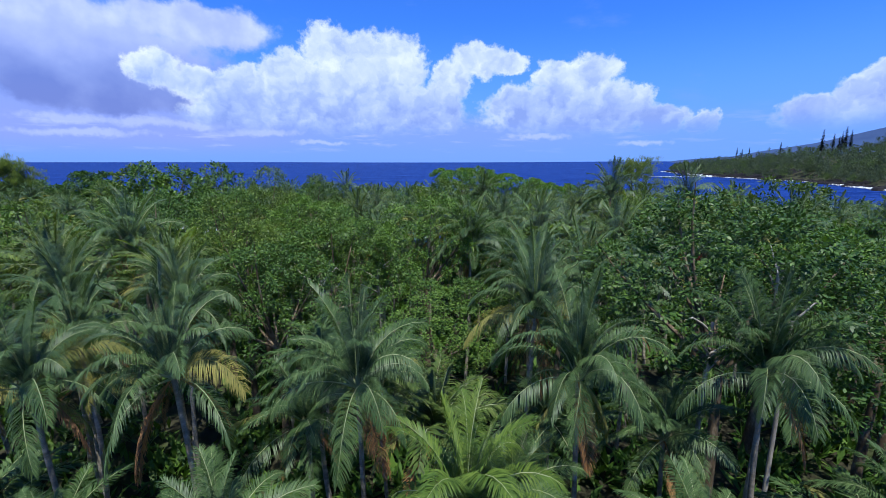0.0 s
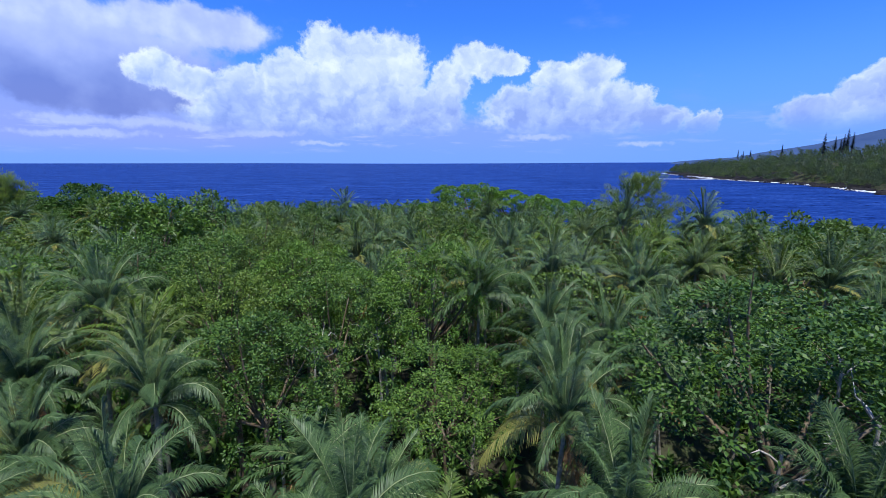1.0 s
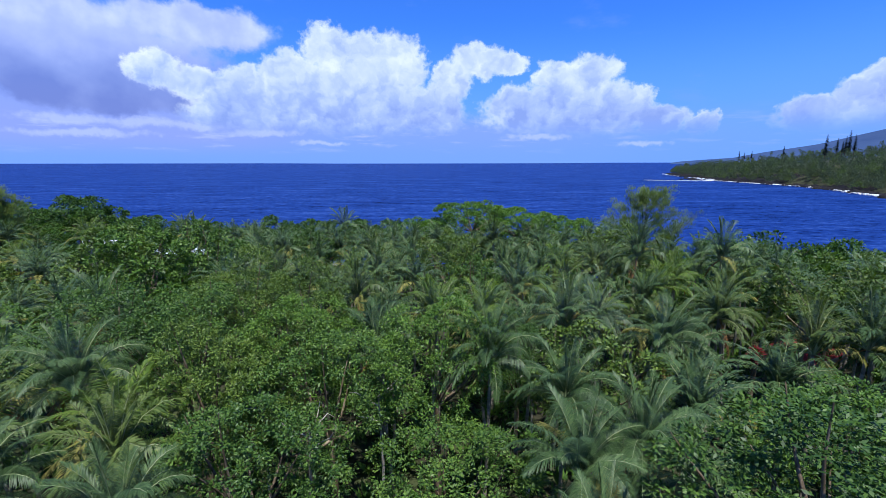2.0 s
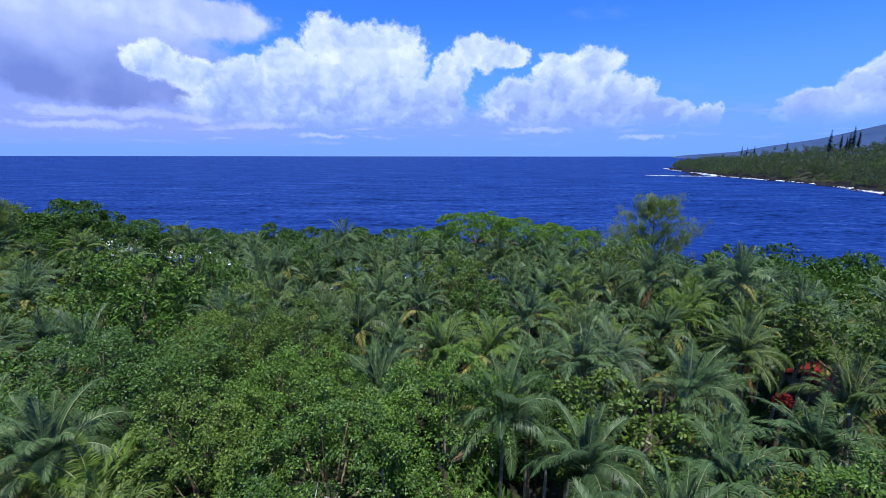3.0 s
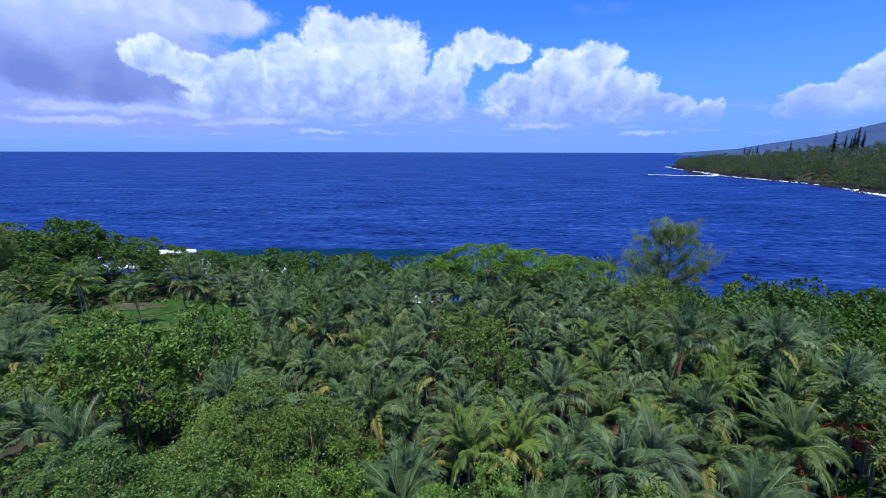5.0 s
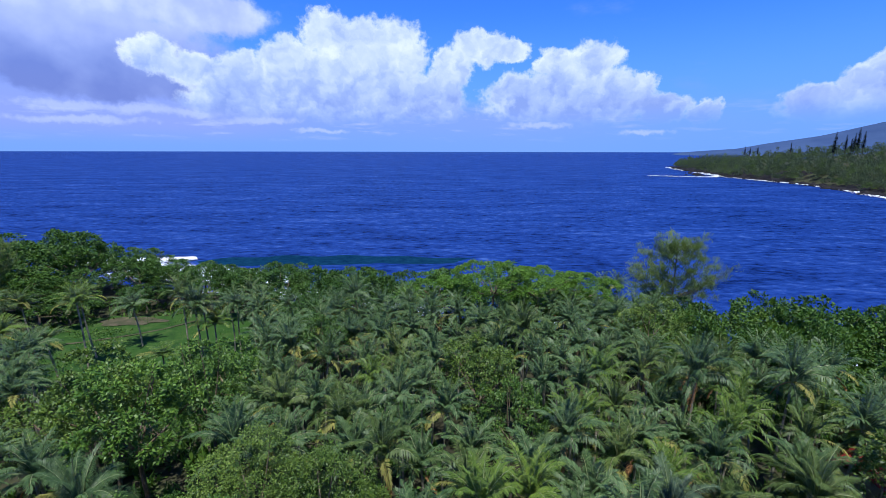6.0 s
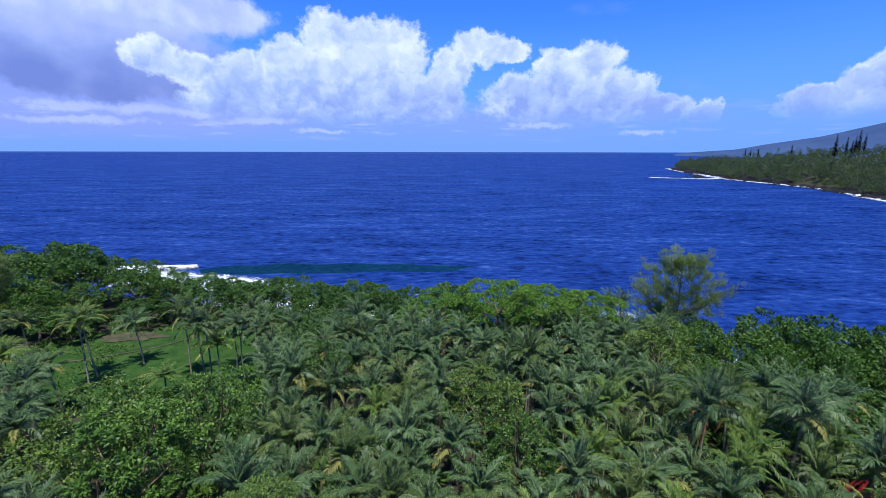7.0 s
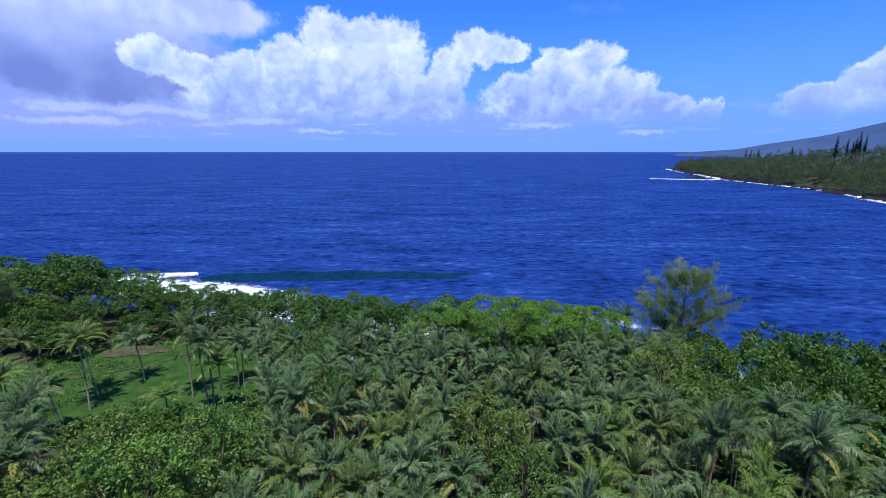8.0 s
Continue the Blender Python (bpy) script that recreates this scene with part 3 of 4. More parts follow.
SHRUBS = [tree_parts(1080 + k, 9.0, 5.5, 0.75, 110, 26, 0.47, 0.150, SHRUB_LEAF, BARK, 0.16, 4, -0.5, 18) for k in range(2)]


# ---- where things stand ----
# palms told apart in the grove: x, y, height of the crown's hub over the sea
PALMS_NEAR = [(-17.0, 17.6, 24.0), (-11.1, 17.7, 24.5), (-3.2, 16.6, 23.9), (1.2, 11.7, 22.6), (5.6, 16.0, 24.2), (3.9, 20.7, 25.4), (14.2, 16.9, 24.6), (-19.0, 22.0, 23.6),
              (-3.6, 22.5, 21.0), (-26.1, 35.9, 26.2), (-15.2, 24.5, 24.6), (2.5, 39.4, 25.6), (7.7, 36.6, 24.2), (10.5, 30.3, 24.8), (18.6, 44.6, 25.0), (-24.8, 28.5, 23.8), (6.4, 29.0, 24.2),
              (-8.4, 13.2, 19.8), (-13.6, 13.6, 19.0), (9.2, 12.8, 19.4), (2.6, 15.6, 19.8), (-1.6, 12.0, 18.2), (17.6, 13.6, 20.0), (-6.6, 20.0, 20.4), (11.0, 19.0, 20.0)]
PALMS_MID = [(28.4, 52.8, 25.6), (15.0, 51.2, 25.6), (-2.4, 61.9, 23.6), (4.5, 57.5, 24.4), (13.4, 60.4, 24.2), (-6.1, 45.6, 25.6), (-26.2, 58.2, 27.0), (-21.4, 60.6, 25.0), (-36.4, 51.8, 26.6), (-44.3, 56.8, 27.2),
             (33.0, 57.0, 25.2), (-9.8, 76.3, 26.2), (17.6, 75.2, 25.4), (26.4, 68.7, 27.2), (-20.4, 86.2, 26.2), (-23.8, 66.9, 26.2), (49.4, 69.4, 26.2), (-63.5, 75.0, 26.0), (-0.3, 83.5, 26.0), (11.0, 66.5, 24.2),
             (38.6, 69.5, 26.8), (-27.0, 80.6, 27.2), (8.6, 85.4, 26.9), (-15.0, 68.6, 25.6), (45.0, 61.5, 25.6), (42.0, 58.0, 24.6), (46.0, 64.6, 23.0), (40.4, 62.4, 25.0), (49.6, 65.6, 22.0), (50.6, 68.8, 20.6), (47.4, 67.4, 22.4), (52.6, 66.4, 21.6)]
PALMS_LAWN = [(-78.4, 103.4, 25.4), (-82.0, 108.6, 24.0), (-76.2, 115.6, 20.6), (-60.6, 108.0, 25.4), (-53.2, 100.0, 25.8), (-50.1, 100.8, 21.0), (-51.6, 101.4, 25.6), (-53.6, 112.4, 25.0), (-48.8, 115.6, 22.4),
              (-21.7, 102.1, 25.4), (-61.0, 100.2, 15.5), (-94.5, 108.4, 23.4), (-69.6, 81.4, 23.6), (-77.0, 94.2, 20.5), (-73.5, 85.5, 22.5), (-84.5, 92.5, 22.0), (-90.0, 99.0, 21.5)]
# ellipses of the plan where broad-leaved trees stand rather than palms: centre, half axes
BROAD_ZONES = [(-8, 38, 14, 11), (-33, 45, 15, 10), (-20, 52, 11, 8), (-48, 76, 15, 10), (-40, 60, 10, 8), (25, 27, 14, 9), (2, 70, 8, 7), (40, 90, 11, 8), (-70, 60, 16, 14), (0, 46, 6, 4), (47, 33, 14, 10), (16, 23, 7, 6)]
LAWN = (-74, 117, 31, 19)


def inside(x, y, e, grow=1.0):
    return ((x - e[0]) / (e[2] * grow)) ** 2 + ((y - e[1]) / (e[3] * grow)) ** 2 < 1


def height_at(x, y):
    return float(ground_height(np.array([x]), np.array([y]))[0])


taken = []


def free(x, y, gap):
    return all((x - a) ** 2 + (y - b) ** 2 > (0.5 * (gap + g)) ** 2 for a, b, g in taken)


def stand(x, y, tall, scale, r):
    return pose(x, y, height_at(x, y), r.normal(0, 2.0), r.normal(0, 2.0), r.uniform(0, 360)) @ Matrix.Diagonal((scale, scale, tall, 1))


palm_rng = np.random.default_rng(21)
for k, (x, y, z) in enumerate(PALMS_NEAR):
    tall = (z - height_at(x, y)) / HUB
    tone, label = ("young", "coconut palm with yellow-green arching fronds in the grove") if k in (3,) else ("green", "tall coconut palm with drooping feathered fronds in dense grove")
    palm_detailed(stand(x, y, tall, 0.76 if y < 28 else 0.92, palm_rng), 60 + k, label, tone)
    taken.append((x, y, 4.0))

PROTO = []
for k in range(14):
    v, q, s, mats = crown_mesh(MID_FRONDS if k < 7 else THIN_FRONDS, 200 + k, ("green", "olive", "green", "green", "olive", "young", "green")[k % 7])
    v = v + np.array([0, 0, HUB])
    PROTO.append((TRUNKS[k % 6], mesh_of("crown", v, q, mats, s)))


made_palms = {}


def palm(x, y, tall, scale, r, k, label):
    m = stand(x, y, tall, scale, r)
    if (k, label) in made_palms:
        return copy_thing(made_palms[(k, label)], m)
    p = thing("coconut_palm", label, "palm tree", "coconut palms", place=m)
    part("trunk", PROTO[k][0], p, "grey ringed palm trunk")
    part("crown", PROTO[k][1], p)
    made_palms[(k, label)] = p
    return p


for k, (x, y, z) in enumerate(PALMS_MID + PALMS_LAWN):
    z -= 1.2 if k < len(PALMS_MID) else 0.4
    if y < 54:
        palm_detailed(stand(x, y, (z - height_at(x, y)) / HUB, 0.93, palm_rng), 130 + k, "coconut palm with grey-green fronds in dense grove", "grey" if k in (1, 4, 9) else ("olive" if k % 3 == 0 else "green"))
        taken.append((x, y, 4.2))
        continue
    label = "tall slender coconut palm beside the open lawn" if k >= len(PALMS_MID) else "coconut palm with grey-green fronds in dense grove"
    palm(x, y, (z - height_at(x, y)) / HUB, 1.0, palm_rng, k % 7 if k < len(PALMS_MID) else (4, 2, 5, 11, 9)[k % 5], label)
    taken.append((x, y, 4.2))

# broad-leaved trees told apart: x, y, top over the sea, half width
TREES = [(-1.5, 41.0, 31.0, 6.0), (-9.5, 38.0, 29.0, 6.0), (-15.5, 50.0, 31.0, 6.0), (-31.0, 44.5, 30.5, 6.5), (-38.5, 61.5, 33.2, 6.5), (-33.5, 67.5, 33.0, 5.5), (-44.5, 65.0, 33.2, 6.0),
         (15.5, 22.6, 31.0, 6.5), (24.5, 31.5, 27.0, 6.5), (34.0, 30.0, 27.5, 6.5), (0.0, 73.4, 27.8, 5.0), (-22.0, 43.0, 30.2, 5.5), (-13.0, 43.0, 29.6, 5.0), (-24.0, 84.0, 27.0, 4.5), (-21.5, 51.0, 30.4, 5.5),
         (-12.2, 30.5, 27.2, 5.0), (24.5, 22.5, 29.5, 6.0), (6.2, 46.5, 27.2, 4.0), (-17.0, 36.5, 28.4, 5.0)]
tree_rng = np.random.default_rng(33)
made_trees = {}


def broad_tree(x, y, top, half, k, near):
    z = height_at(x, y)
    m = pose(x, y, z, 0, 0, tree_rng.uniform(0, 360)) @ Matrix.Diagonal((half / 5.6, half / 5.6, (top - z) / 20.0, 1))
    if (k, near) in made_trees:
        return copy_thing(made_trees[(k, near)], m)
    meshes = (BROAD_NEAR if near else BROAD_FAR)[k]
    made_trees[(k, near)] = tree("broadleaf_tree", "dense broad-leaved tree with light green leaves in the forest" if k % 2 == 0 else "dense broad-leaved tree with dark green leaves in the forest",
                                 "tree", "broad-leaved trees", meshes, m)
    return made_trees[(k, near)]


for k, (x, y, top, half) in enumerate(TREES):
    broad_tree(x, y, top, half, k % 4, y < 52)
    taken.append((x, y, half * 1.5))



def bare_limb(x, y, z, reach, turn, seed):
    """A leafless forked bough reaching out of the canopy, with its own stem down to the ground."""
    r = np.random.default_rng(seed)
    foot = height_at(x, y)
    h = z - foot
    t = thing("dead_tree", "bare pale dead branches among the green crowns", "tree", "dead trees", place=pose(x, y, foot, 0, 0, turn))
    part("trunk", mesh_of("trunk", *tube([(0, 0, -0.5), (0.2, 0.1, h * 0.5), (0, 0, h * 0.86)], [0.16, 0.12, 0.07], 6), [DEAD_WOOD], smooth=True), t)
    for k in range(5):
        a = r.uniform(-1.3, 1.3) + (math.pi if k % 2 else 0)
        f = r.uniform(0.72, 0.86)
        out = np.array([math.cos(a), math.sin(a), 0]) * reach * r.uniform(0.5, 1.0)
        pts = [np.array([0, 0, h * f]), np.array([0, 0, h * f]) + out * 0.4 + (0, 0, 0.5), np.array([0, 0, h * f]) + out * 0.75 + (0, 0, 0.6 + r.uniform(0, 0.5)), np.array([0, 0, h * f]) + out + (0, 0, r.uniform(0.6, 1.9))]
        part("limb", mesh_of("limb", *tube(np.array(pts), [0.065, 0.05, 0.035, 0.012], 5), [DEAD_WOOD], smooth=True), t)
    return t


for k, (x, y, z, reach, turn) in enumerate([(6.9, 44.0, 26.6, 2.6, 20), (-5.8, 38.0, 26.2, 2.4, 5), (12.6, 19.2, 28.6, 2.2, 60), (-9.5, 33.2, 26.6, 2.0, 140), (16.8, 19.8, 29.6, 2.0, 200), (-13.6, 36.0, 28.6, 2.0, 80), (19.5, 24.5, 30.2, 2.2, 310)]):
    bare_limb(x, y, z, reach, turn, 610 + k)


def flowering_clump(x, y, z, seed):
    """A knot of deep red leaves on a dark stem."""
    r = np.random.default_rng(seed)
    foot = height_at(x, y)
    h = z - foot
    t = thing("red_shrub", "tall stem topped by a knot of deep red leaves", "shrub", place=pose(x, y, foot))
    part("trunk", mesh_of("trunk", *tube([(0, 0, -0.5), (0.1, 0.2, h * 0.5), (0, 0, h)], [0.3, 0.26, 0.2], 8), [BARK], smooth=True), t)
    n = 420
    o = unit(r.normal(0, 1, (n, 3)) + np.array([0, 0, 0.2]))
    p = np.array([0, 0, h]) + o * np.array([0.6, 0.6, 0.7]) * r.random((n, 1)) ** 0.4
    v, q = blades(p, p + unit(o + r.normal(0, 0.4, (n, 3)) - (0, 0, 0.3)) * r.uniform(0.25, 0.5, (n, 1)), np.full(n, 0.09), np.full(n, 0.03))
    part("crown", mesh_of("crown", v, q, [RED_LEAF]), t, "deep red leaves")
    return t


flowering_clump(30.2, 48.9, 22.0, 640)
taken += [(30.2, 48.9, 6.0), (26.6, 44.6, 5.5)]

# shore trees: x, y, top, half width
SHORE = [(-128, 160, 29.5, 10), (-116, 150, 30, 10), (-98, 148, 24.5, 8), (-86, 148, 22.5, 7), (-73, 142, 23.0, 8), (-60, 136, 23.5, 8), (-48, 131, 25.6, 8), (-37, 128, 25.0, 7), (-27, 127, 26.6, 8),
         (-16, 124, 25.6, 7), (25, 119, 24.5, 8), (36, 114, 22.5, 7), (-3, 122, 26, 7), (9, 119, 25, 7), (18, 119, 25, 7), (-140, 150, 28, 10), (-155, 165, 27, 11), (-120, 136, 24, 8), (-108, 138, 22, 7), (-43, 121, 22, 6), (-33, 117, 22.5, 6)]
shore_rng = np.random.default_rng(37)
taken += [(x, y, half * 1.3) for x, y, top, half in SHORE]
many_x, many_y = shore_rng.uniform(-185, 4, 3500), shore_rng.uniform(100, 205, 3500)
for x, y, s in zip(many_x.tolist(), many_y.tolist(), shore(many_x, many_y).tolist()):
    if 8 < s < (34 if x > -98 else 48) and free(x, y, 9.0) and not inside(x, y, (-74, 117, 33, 19.5)):
        half = shore_rng.uniform(5.5, 8.0)
        SHORE.append((x, y, shore_rng.uniform(17.5, 21.5) + (3.5 if x < -105 else 0.0), half))
        taken.append((x, y, half * 1.3))
for k, (x, y, top, half) in enumerate(SHORE):
    z = height_at(x, y)
    tree("shore_tree", "spreading dark green shade tree at the sea edge", "tree", "shore trees", SHORE_TREES[k % 3],
         pose(x, y, z, 0, 0, 47 * k) @ Matrix.Diagonal((half / 7, half / 7, (top - z) / 15.5, 1)))
for k, (x, y, top, half) in enumerate([(-6, 114, 27.5, 9), (6, 108, 33.0, 8.5), (16, 110, 31.0, 9), (26, 112, 29.0, 8)]):
    z = height_at(x, y)
    tree("umbrella_tree", "bright green flat-topped tree towering over palms", "tree", "flat-topped trees", UMBRELLA[k % 2],
         pose(x, y, z, 0, 0, 80 * k) @ Matrix.Diagonal((half / 8, half / 8, (top - z) / 22, 1)))
    taken.append((x, y, half * 1.4))

# the low leafy scrub along the cliff
scrub_rng = np.random.default_rng(44)
shrub_first = [None, None]
count = 0
many_x, many_y = scrub_rng.uniform(-170, 150, 4000), scrub_rng.uniform(70, 175, 4000)
for x, y, s in zip(many_x.tolist(), many_y.tolist(), shore(many_x, many_y).tolist()):
    if 3 < s < (48 if x > 40 else 14) and free(x, y, 6.0) and not inside(x, y, LAWN) and not (44 < x < 66 and y > 118 and s < 3):
        half = scrub_rng.uniform(4.8, 7.0)
        z = height_at(x, y)
        m = pose(x, y, z - 0.6, 0, 0, scrub_rng.uniform(0, 360)) @ Matrix.Diagonal((half / 5.5, half / 5.5, scrub_rng.uniform(0.8, 1.25) * (1.3 if x > 50 else 1.0), 1))
        k = count % 2
        if shrub_first[k] is None:
            shrub_first[k] = tree("shrub", "rounded glossy green shrub on the sea cliff", "shrub", "cliff shrubs", SHRUBS[k], m)
        else:
            copy_thing(shrub_first[k], m)
        taken.append((x, y, 6.0))
        count += 1

for x, y in zip(scrub_rng.uniform(-66, -36, 60).tolist(), scrub_rng.uniform(83, 101, 60).tolist()):
    if free(x, y, 4.6) and not inside(x, y, LAWN):
        k = scrub_rng.uniform(0.55, 0.85)
        copy_thing(shrub_first[count % 2], pose(x, y, height_at(x, y) - 0.4, 0, 0, scrub_rng.uniform(0, 360)) @ Matrix.Diagonal((k, k, k * 0.9, 1)))["label"] = "rounded leafy shrub at the edge of the lawn"
        taken.append((x, y, 4.6))
        count += 1

# the rest of the forest
HOUSE = (55.5, 72.5)
fill = np.random.default_rng(55)
palm_spots, tree_spots = [], []
for want, tries in (("tree", 9000), ("palm", 26000)):
    many_y = fill.uniform(-22, 150, tries)
    many_x = fill.uniform(-1, 1, tries) * (1.1 * np.abs(many_y) + 32)
    for x, y, s in zip(many_x.tolist(), many_y.tolist(), shore(many_x, many_y).tolist()):
        if s < 9 or (x > 40 and s < 48) or (x < 30 and s < (34 if x < -40 else 20)) or (want == "palm" and x < 30 and y > (107 if x < -12 else 103)) or (want == "palm" and x < -40 and y > (118 if x > -95 else 96)) or (want == "tree" and 0 < y < 25 and abs(x) < 60) or (want == "tree" and -90 < x < -38 and 80 < y < 104) or (want == "palm" and (inside(x, y, (-66, 92, 27, 13)) or (abs(x) < 27 and 5 < y < 31 and fill.random() < 0.8))) or inside(x, y, LAWN) or math.hypot(x - HOUSE[0], y - HOUSE[1]) < 4.6 or (abs(x) < 3 and -4 < y < 10):
            continue
        broad = any(inside(x, y, e) for e in BROAD_ZONES)
        if want == "tree":
            gap = 7.6
            if (broad or (s > 42 and fill.random() < 0.012)) and free(x, y, gap):
                tree_spots.append((x, y))
                taken.append((x, y, gap))
        else:
            gap = 4.0 if not broad else 5.0
            if (not broad or fill.random() < 0.22) and free(x, y, gap):
                palm_spots.append((x, y))
                taken.append((x, y, gap))
tree_spots.sort(key=lambda p: p[1])
for k, (x, y) in enumerate(tree_spots):
    near = y < 40 and abs(x) < 40
    broad_tree(x, y, fill.uniform(24.5, 28.5) - (5.0 if -95 < x < -38 and 66 < y <= 80 else 0.0), fill.uniform(4.3, 5.8), int(fill.integers(4)), near)
palm_spots.sort(key=lambda p: math.hypot(p[0], p[1]))
for k, (x, y) in enumerate(palm_spots[:250]):
    tall = float(np.clip(fill.normal(0.99, 0.06), 0.85, 1.07)) if y > 31 else fill.uniform(0.45, 0.75)
    palm(x, y, tall, fill.uniform(0.84, 1.02), fill, int(fill.integers(7)) + (7 if math.hypot(x, y) > 66 else 0), "coconut palm with grey-green fronds in dense grove")
pieces, stems = [], []
far_crowns = [crown_mesh(FAR_FRONDS, 400 + k) for k in range(5)]
for x, y in palm_spots[250:]:
    z, tall = height_at(x, y), float(np.clip(fill.normal(0.99, 0.06), 0.85, 1.08))
    v, q, s, mats = far_crowns[int(fill.integers(5))]
    m = pose(x, y, z + HUB * tall, 0, 0, fill.uniform(0, 360)) @ Matrix.Scale(fill.uniform(0.8, 1.0), 4)
    pieces.append((turned(v, m), q, s))
    stems.append((*tube([(x, y, z - 0.5), (x + fill.normal(0, 0.3), y, z + HUB * tall * 0.5), (x, y, z + HUB * tall)], [0.2, 0.15, 0.12], 5), 1))
n = np.cumsum([0] + [len(p[0]) for p in pieces])
far_palms = thing("palm_grove", "far rows of coconut palms merging into one canopy", "palm grove", kind="stuff")
part("crowns", mesh_of("crowns", np.concatenate([p[0] for p in pieces]), np.concatenate([p[1] + k for p, k in zip(pieces, n)]), far_crowns[0][3], np.concatenate([p[2] for p in pieces])), far_palms)
v, q, s = merge(stems)
part("stems", mesh_of("stems", v, q, [PALM_BARK]), far_palms)
print("palms", len(palm_spots), "trees", len(tree_spots), "shrubs", count)

# ---- ironwood ----
def ironwood(x, y, top, half, seed):
    """A tall airy tree: upswept branches carrying wisps of needles, with sky between them."""
    r = np.random.default_rng(seed)
    z = height_at(x, y)
    h = top - z
    t = thing("ironwood_tree", "tall feathery ironwood tree standing alone on the shore", "tree", place=pose(x, y, z))
    n = 9
    s = np.linspace(0, 1, n)
    stem = np.stack([0.5 * np.sin(s * 3), 0.4 * np.cos(s * 2.5) - 0.4, h * 0.97 * s - 0.6 * (1 - s)], -1)
    part("trunk", mesh_of("trunk", *tube(stem, np.linspace(0.38, 0.05, n), 8), [BARK], smooth=True), t)
    wood, base, tip = [], [], []
    for k in range(96):
        f = r.uniform(0.12, 0.97)
        foot = np.array([np.interp(f, s, stem[:, i]) for i in range(3)])
        reach = half * np.interp(f, [0.1, 0.4, 0.75, 1.0], [0.6, 1.0, 0.75, 0.25]) * r.uniform(0.45, 1.2)
        turn = k * 2.4 + r.normal(0, 0.3)
        out = np.array([math.cos(turn), math.sin(turn), 0])
        u = np.linspace(0, 1, 6)[:, None]
        pts = foot + out * reach * u + np.array([0, 0, 1]) * reach * (0.35 * u + 0.45 * u ** 2)
        wood.append((*tube(pts, np.linspace(0.07, 0.015, 6), 4), 0))
        for j in range(6):
            w = r.uniform(0.40, 1.05)
            c = foot + out * reach * w + np.array([0, 0, 1]) * reach * (0.35 * w + 0.45 * w * w) + r.normal(0, 0.35, 3)
            m = 50
            b = c + r.normal(0, 0.5, (m, 3)) * np.array([1, 1, 0.8])
            d = unit(out * 0.7 + r.normal(0, 0.45, (m, 3)) + np.array([0, 0, 0.9]))
            base.append(b)
            tip.append(b + d * r.uniform(0.5, 1.1, (m, 1)))
    for v, q, _ in wood:
        part("limb", mesh_of("limb", v, q, [BARK], smooth=True), t)
    base, tip = np.concatenate(base), np.concatenate(tip)
    v, q = blades(base, tip, np.full(len(base), 0.06), np.zeros(len(base)))
    part("crown", mesh_of("crown", v, q, [NEEDLE]), t, "wispy olive green needle foliage")
    return t


ironwood(54.5, 128.0, 33.0, 12.0, 5)
ironwood(-127.0, 131.0, 34.0, 9.0, 6)


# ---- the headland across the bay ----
# three tones of leaf, each greyed in colour to stand for distance haze
HAZED_LEAVES = [HAZED_LEAF, leaf_material("hazed_dark_leaf", (0.040, 0.062, 0.046), (0.062, 0.088, 0.058), (0.088, 0.118, 0.068), 0.9, 0.35, 0.012, 0.05),
              leaf_material("hazed_green_leaf", (0.058, 0.090, 0.040), (0.088, 0.130, 0.050), (0.122, 0.172, 0.060), 0.9, 0.35, 0.012, 0.05)]


def far_forest():
    """Woods on the headland: ragged trees, each of a few lobes of coarse upswept foliage, tall and low mixed."""
    r = np.random.default_rng(71)
    x, y = r.uniform(480, 1500, 60000), r.uniform(430, 1760, 60000)
    s = shore(x, y)
    ok = (s > 2) & (s < 420) & (x / y < 1.22) & (x / y > 0.40) & (r.random(60000) < np.interp(s, [0, 40, 90, 200, 420], [1.0, 1.0, 0.50, 0.12, 0.05]))
    x, y, s = x[ok][:1800], y[ok][:1800], s[ok][:1800]
    z = ground_height(x, y)
    base, tip, wid, face, slots = [], [], [], [], []
    for a, b, c, d in zip(x, y, z, s):
        big = r.random()
        tall, half = np.interp(big, [0, 0.6, 0.9, 1], [11, 20, 28, 36]) * (0.75 if d < 16 else 1.0), r.uniform(5.5, 9.5)
        slot = int(r.choice(3, p=[0.5, 0.3, 0.2]))
        for _ in range(6):
            f = r.uniform(0.25, 0.92)
            way = r.uniform(0, 2 * math.pi)
            heart = np.array([a + math.cos(way) * half * (1.05 - f) , b + math.sin(way) * half * (1.05 - f), c + tall * f])
            m = 17
            o = unit(r.normal(0, 1, (m, 3)) + np.array([0, 0, 0.35]))
            p = heart + o * np.array([half * 0.42, half * 0.42, tall * 0.15]) * (r.random((m, 1)) ** 0.3)
            g = unit(o * 0.6 + r.normal(0, 0.35, (m, 3)) + np.array([0, 0, 0.7]))
            base.append(p)
            tip.append(p + g * r.uniform(1.6, 3.8, (m, 1)))
            wid.append(r.uniform(0.28, 0.7, m))
            face.append(unit(o + np.array([0, 0, 0.4])))
            slots.append(np.full(m, slot))
    v, q = blades(np.concatenate(base), np.concatenate(tip), np.concatenate(wid), np.full(len(base) * 17, 0.15), np.concatenate(face))
    ob = new("headland_woods", mesh_of("headland_woods", v, q, HAZED_LEAVES, np.concatenate(slots)))
    return tagged(ob, "hazy grey-green coastal woods covering the headland across the bay", "woods", kind="stuff")


far_forest()


